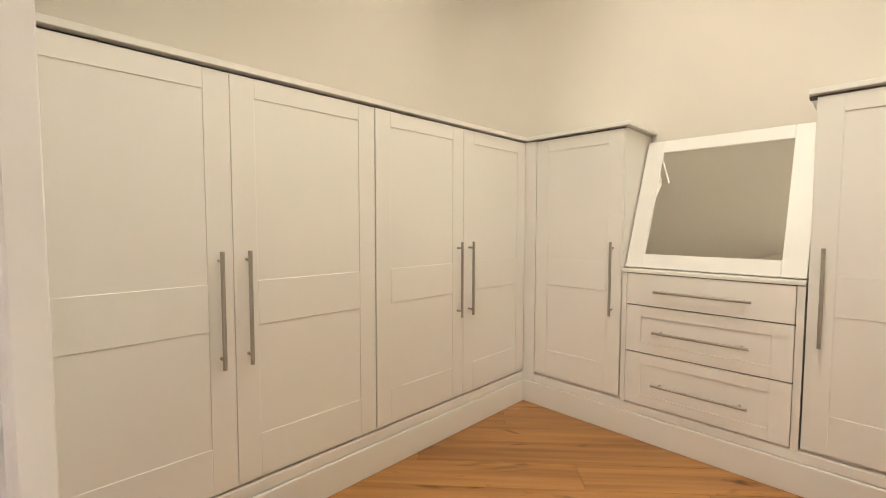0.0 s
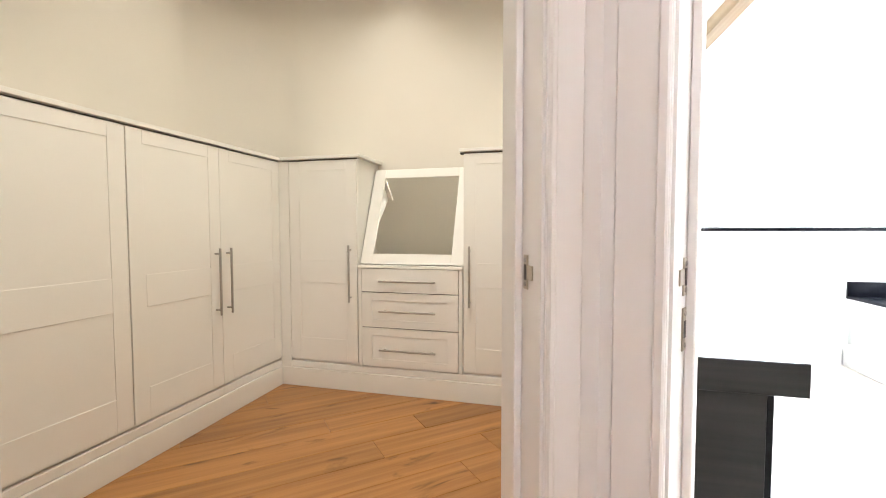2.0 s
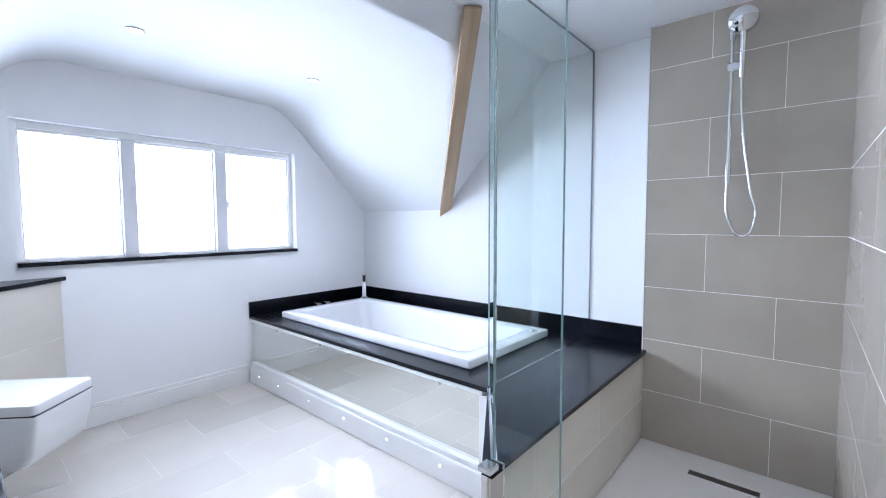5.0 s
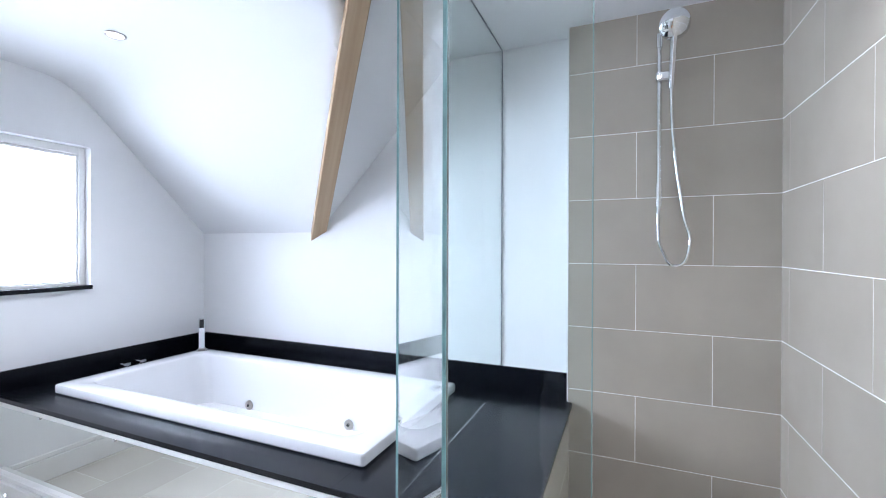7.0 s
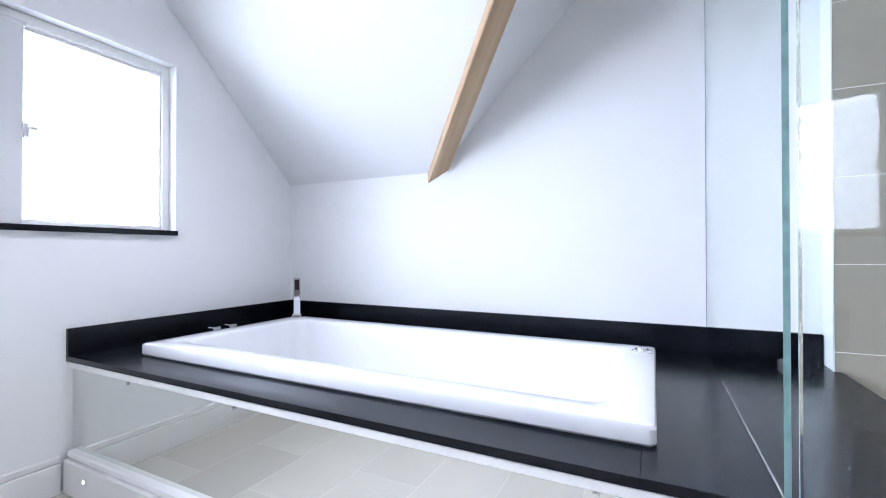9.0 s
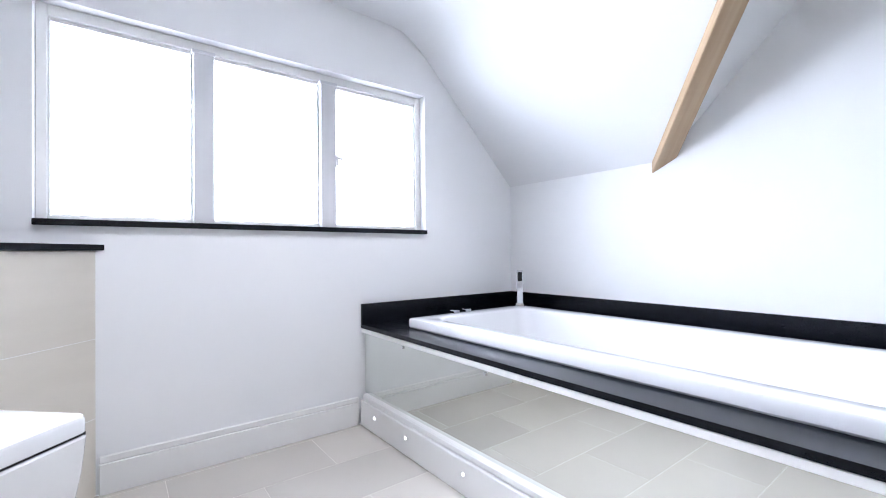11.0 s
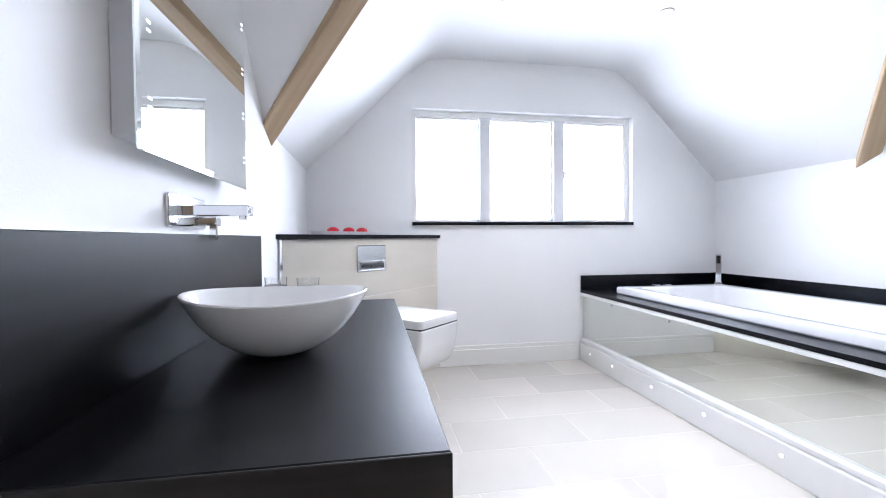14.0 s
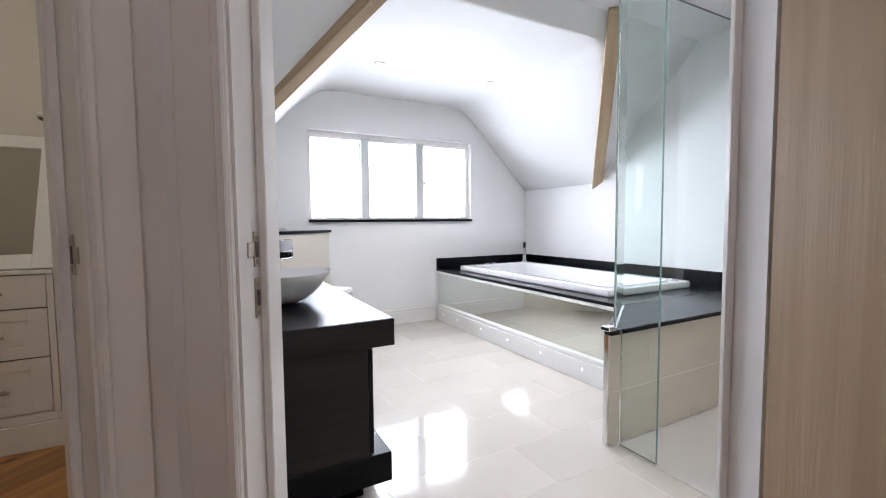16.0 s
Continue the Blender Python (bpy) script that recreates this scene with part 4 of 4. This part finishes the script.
chest = thing("drawer_unit", "white three-drawer unit with steel bar handles", "drawers")
chest.matrix_basis = pose(-0.655, FY, 0)
part("carcass", box_bm(0.001, 0.695, 0.004, 0.343, 0.0, 0.820), CABINET, chest)
part("top", box_bm(0.0, 0.696, -0.022, 0.343, 0.822, 0.840, 0.002), CABINET, chest)
for x0, x1 in ((0.0, 0.022), (0.672, 0.696)):
    part("face_stile", box_bm(x0, x1, -0.016, 0.004, BOTZ - 0.02, 0.82), CABINET, chest)
for z0, z1, hz, rail in ((0.668, 0.818, 0.741, 0), (0.437, 0.662, 0.547, 1), (0.180, 0.431, 0.297, 1)):
    d = part("drawer_front", box_bm(0.025, 0.669, -0.012 if rail else -0.018, 0.003, z0, z1, 0.001), CABINET, chest)
    if rail:
        for b in ((0.025, 0.095, z0, z1), (0.599, 0.669, z0, z1), (0.095, 0.599, z0, z0 + 0.05), (0.095, 0.599, z1 - 0.05, z1)):
            part("rail", box_bm(b[0], b[1], -0.018, -0.0115, b[2], b[3], 0.001, 1), CABINET, d)
    bar_handle((0.345, -0.018, hz), (1, 0, 0), 0.375, (0, -1, 0), d)
    # dark strip in place of the shade above each drawer front
    part("shadow_line", box_bm(0.023, 0.671, -0.006, 0.0035, z1, z1 + 0.005), GAP, d)

cor = thing("cornice", "slim white cornice over a dark strip for the gap's shade", "trim", kind="structure")
# dark strips under the boards give the gap its shade by colour
for nm, b in (("gap_strip", (FX - 0.05, FX - 0.004, -0.27, FY, 1)), ("cornice_board", (FX - 0.58, FX + 0.028, -0.27, FY + 0.02, 2))):
    z0, z1 = (TOPZ, TOPZ + 0.007) if b[4] == 1 else (TOPZ + 0.007, TOPZ + 0.028)
    part(nm, box_bm(b[0], b[1], b[2], b[3], z0, z1, 0.002), GAP if b[4] == 1 else CABINET, cor)
for x0, x1, r in ((FX + 0.03, -0.632, 1), (0.022, 0.586, 0)):
    part("gap_strip", box_bm(x0, x1 - 0.03, FY + 0.002, FY + 0.05, TOPZ, TOPZ + 0.007), GAP, cor)
    part("cornice_board", box_bm(x0, x1, FY - 0.030, BY - 0.002, TOPZ + 0.007, TOPZ + 0.028, 0.003), CABINET, cor)

niche = thing("dressing_mirror", "framed mirror leaning back above the drawers", "mirror")
lean = Matrix.Translation((0, 1.972, 0.843)) @ Matrix.Rotation(radians(-23), 4, "X")
for b in ((-0.653, -0.572, 0.0, 0.700), (-0.040, 0.041, 0.0, 0.700), (-0.572, -0.040, 0.0, 0.070), (-0.572, -0.040, 0.632, 0.700)):
    p = part("mirror_frame", box_bm(b[0], b[1], -0.012, 0.012, b[2], b[3], 0.002), CABINET, niche)
    p.matrix_basis = lean
p = part("mirror_glass", box_bm(-0.573, -0.039, -0.004, 0.004, 0.069, 0.633), MIRROR, niche)
p.matrix_basis = lean

sk = thing("wardrobe_plinth", "white moulded skirting along the wardrobes", "skirting", kind="structure")
part("board", box_bm(FX - 0.02, FX + 0.020, -0.60, FY - 0.022, 0, 0.125, 0.002), CABINET, sk)
part("moulding", box_bm(FX - 0.02, FX + 0.012, -0.60, FY - 0.014, 0.125, 0.175, 0.006), CABINET, sk)
part("board", box_bm(FX + 0.021, 0.588, FY - 0.020, FY + 0.02, 0, 0.125, 0.002), CABINET, sk)
part("moulding", box_bm(FX + 0.013, 0.588, FY - 0.012, FY + 0.02, 0.125, 0.172, 0.006), CABINET, sk)

# warm ceiling spots of the dressing room
for x, y, k in ((-1.15, 1.50, 0.45), (-0.48, 1.95, 0.30), (-0.04, 1.10, 1.1), (-0.02, 0.45, 1.2)):
    d = lamp("dressing_downlight", "SPOT", look((x, y, DH - 0.03), (x - 0.05, y + 0.05, 0)), WARM_POWER * k, (0.98, 0.90, 0.735))
    d.spot_size, d.spot_blend, d.shadow_soft_size = radians(100 if y > 1.9 else 150), 0.9, 0.05
# added unseen fill light, brightens the post and doors from the landing
d = lamp("landing_lamp", "POINT", pose(0.6, -1.3, 2.45), LANDING_POWER, (1.0, 0.83, 0.75))
d.shadow_soft_size = 0.12

# ---------------- tiles and boards, piece by piece ----------------
MESHES = {}


def slab_mesh(key, lx, ly, lz, mat, bevel):
    if key not in MESHES:
        bm = box_bm(-lx / 2, lx / 2, -ly / 2, ly / 2, -lz / 2, lz / 2, bevel, 1)
        me = bpy.data.meshes.new("piece")
        bm.to_mesh(me)
        bm.free()
        me.materials.append(mat)
        MESHES[key] = me
    return MESHES[key]


def piece(name, parent, centre, size, mat, bevel=0.0012, rz=0.0):
    key = (mat.name, *(round(s, 3) for s in size))
    ob = new(name, slab_mesh(key, *size, mat, bevel))
    ob.matrix_basis = pose(*centre, 0, 0, rz)
    ob.parent = parent
    return ob


def runs(lo, hi, unit, start):
    """Cuts lo..hi at start + k * unit."""
    k = math.floor((lo - start) / unit)
    out, a = [], lo
    while a < hi - 1e-6:
        k += 1
        b = min(hi, start + k * unit)
        if b - a > 0.012:
            out.append((a, b))
        a = max(a, b)
    return out


floor_tiles = thing("floor_tiling", "polished cream porcelain floor tiles with fine joints", "floor", kind="structure")
J = 0.003
for y0, y1 in runs(SY, NY, 0.310, 2.43):
    row = round((y0 - 2.43) / 0.310)
    for x0, x1 in runs(WX - 0.0, 2.79, 0.620, 2.505 - (0.310 if row % 2 else 0.0)):
        if y1 < 1.05:
            x1 = min(x1, 2.40 if y0 < 0.5 else 2.62)
        if x1 - x0 < 0.02:
            continue
        corners = [Vector((x, y, 0)) for x in (x0, x1) for y in (y0, y1)]
        inside = [(c - TH0).dot(N2) > 0 for c in corners]
        if all(inside):
            piece("tile", floor_tiles, ((x0 + x1) / 2, (y0 + y1) / 2, -0.004), (x1 - x0 - J, y1 - y0 - J, 0.008), FLOORTILE, 0.0005)
        elif any(inside):
            bm = box_bm(x0 + J / 2, x1 - J / 2, y0 + J / 2, y1 - J / 2, -0.008, 0.0)
            bmesh.ops.bisect_plane(bm, geom=bm.verts[:] + bm.edges[:] + bm.faces[:], plane_co=TH0, plane_no=-N2, clear_outer=True)
            part("tile", bm, FLOORTILE, floor_tiles, smooth=False)

wall_tiles = thing("shower_tiling", "glossy greige large-format shower tiles with white joints", "wall tiles", kind="structure")
solid("tile_bed", join_bm(box_bm(TX - 0.0008, TX + 0.0118, SY, 0.668, 0.004, CH), box_bm(1.60, TX + 0.003, SY, SY + 0.0108, 0.004, CH)), GROUT, "white grout bed behind shower tiles", "grout")
zrow0 = 1.543 - 5 * 0.309
row = 0
for z0, z1 in runs(0.004, CH, 0.309, zrow0):
    row += 1
    for y0, y1 in runs(SY + 0.008, 0.672, 0.618, 0.057 + (0.0 if row % 2 else 0.309)):
        piece("tile", wall_tiles, (TX + 0.003, (y0 + y1) / 2, (z0 + z1) / 2), (0.010, y1 - y0 - J, z1 - z0 - J), TILE)
    for x0, x1 in runs(1.60, TX - 0.004, 0.618, TX - (0.4 if row % 2 else 0.09)):
        piece("tile", wall_tiles, ((x0 + x1) / 2, SY + 0.007, (z0 + z1) / 2), (x1 - x0 - J, 0.010, z1 - z0 - J), TILE)
part("edge_trim", box_bm(TX - 0.002, TX + 0.010, 0.672, 0.676, DECK, CH, 0.0005), JOINERY, wall_tiles)
seat_tiles = thing("seat_tiling", "pale beige tiles facing the shower seat", "wall tiles", kind="structure")
part("tile_bed", box_bm(2.30, TX - 0.002, 0.6672, 0.69, 0.004, DECK - 0.023), GROUT, seat_tiles)
for i, (z0, z1) in enumerate(((0.006, 0.255), (0.255, DECK - 0.024))):
    for x0, x1 in runs(2.275, TX - 0.003, 0.618, 2.275 + (0.30 if i else 0.61)):
        piece("tile", seat_tiles, ((x0 + x1) / 2, 0.671, (z0 + z1) / 2), (x1 - x0 - J, 0.010, z1 - z0 - J), PALETILE)

boards = thing("oak_boarding", "warm rustic oak floorboards laid diagonally", "floor", kind="structure")
ANG = 42.0
bu_, bv_ = Vector((math.cos(radians(ANG)), math.sin(radians(ANG)), 0)), Vector((-math.sin(radians(ANG)), math.cos(radians(ANG)), 0))
rng = random.Random(5)
BWD = 0.185
for i in range(-9, 16):
    v = i * BWD
    s = -2.4 + rng.uniform(0, 1.2)
    while s < 2.6:
        ln = rng.choice((1.2, 1.5, 1.8))
        c = bu_ * (s + ln / 2) + bv_ * v + Vector((0, 0, -0.004))
        inv = pose(*c, 0, 0, ANG).inverted()
        bm = box_bm(-ln / 2 + 0.001, ln / 2 - 0.001, -BWD / 2 + 0.001, BWD / 2 - 0.001, -0.004, 0.004, 0.001, 1)
        for co, no in (((0.588, 0, 0), (1, 0, 0)), ((0, FY, 0), (0, 1, 0)), ((FX, 0, 0), (-1, 0, 0)), (L0 - N1 * 0.0, -N1)):
            bmesh.ops.bisect_plane(bm, geom=bm.verts[:] + bm.edges[:] + bm.faces[:], plane_co=inv @ Vector(co), plane_no=inv.to_3x3() @ Vector(no), clear_outer=True)
        if len(bm.faces) > 2:
            ob = part("board", bm, PLANK, boards, smooth=False)
            ob.matrix_basis = pose(*c, 0, 0, ANG)
        else:
            bm.free()
        s += ln
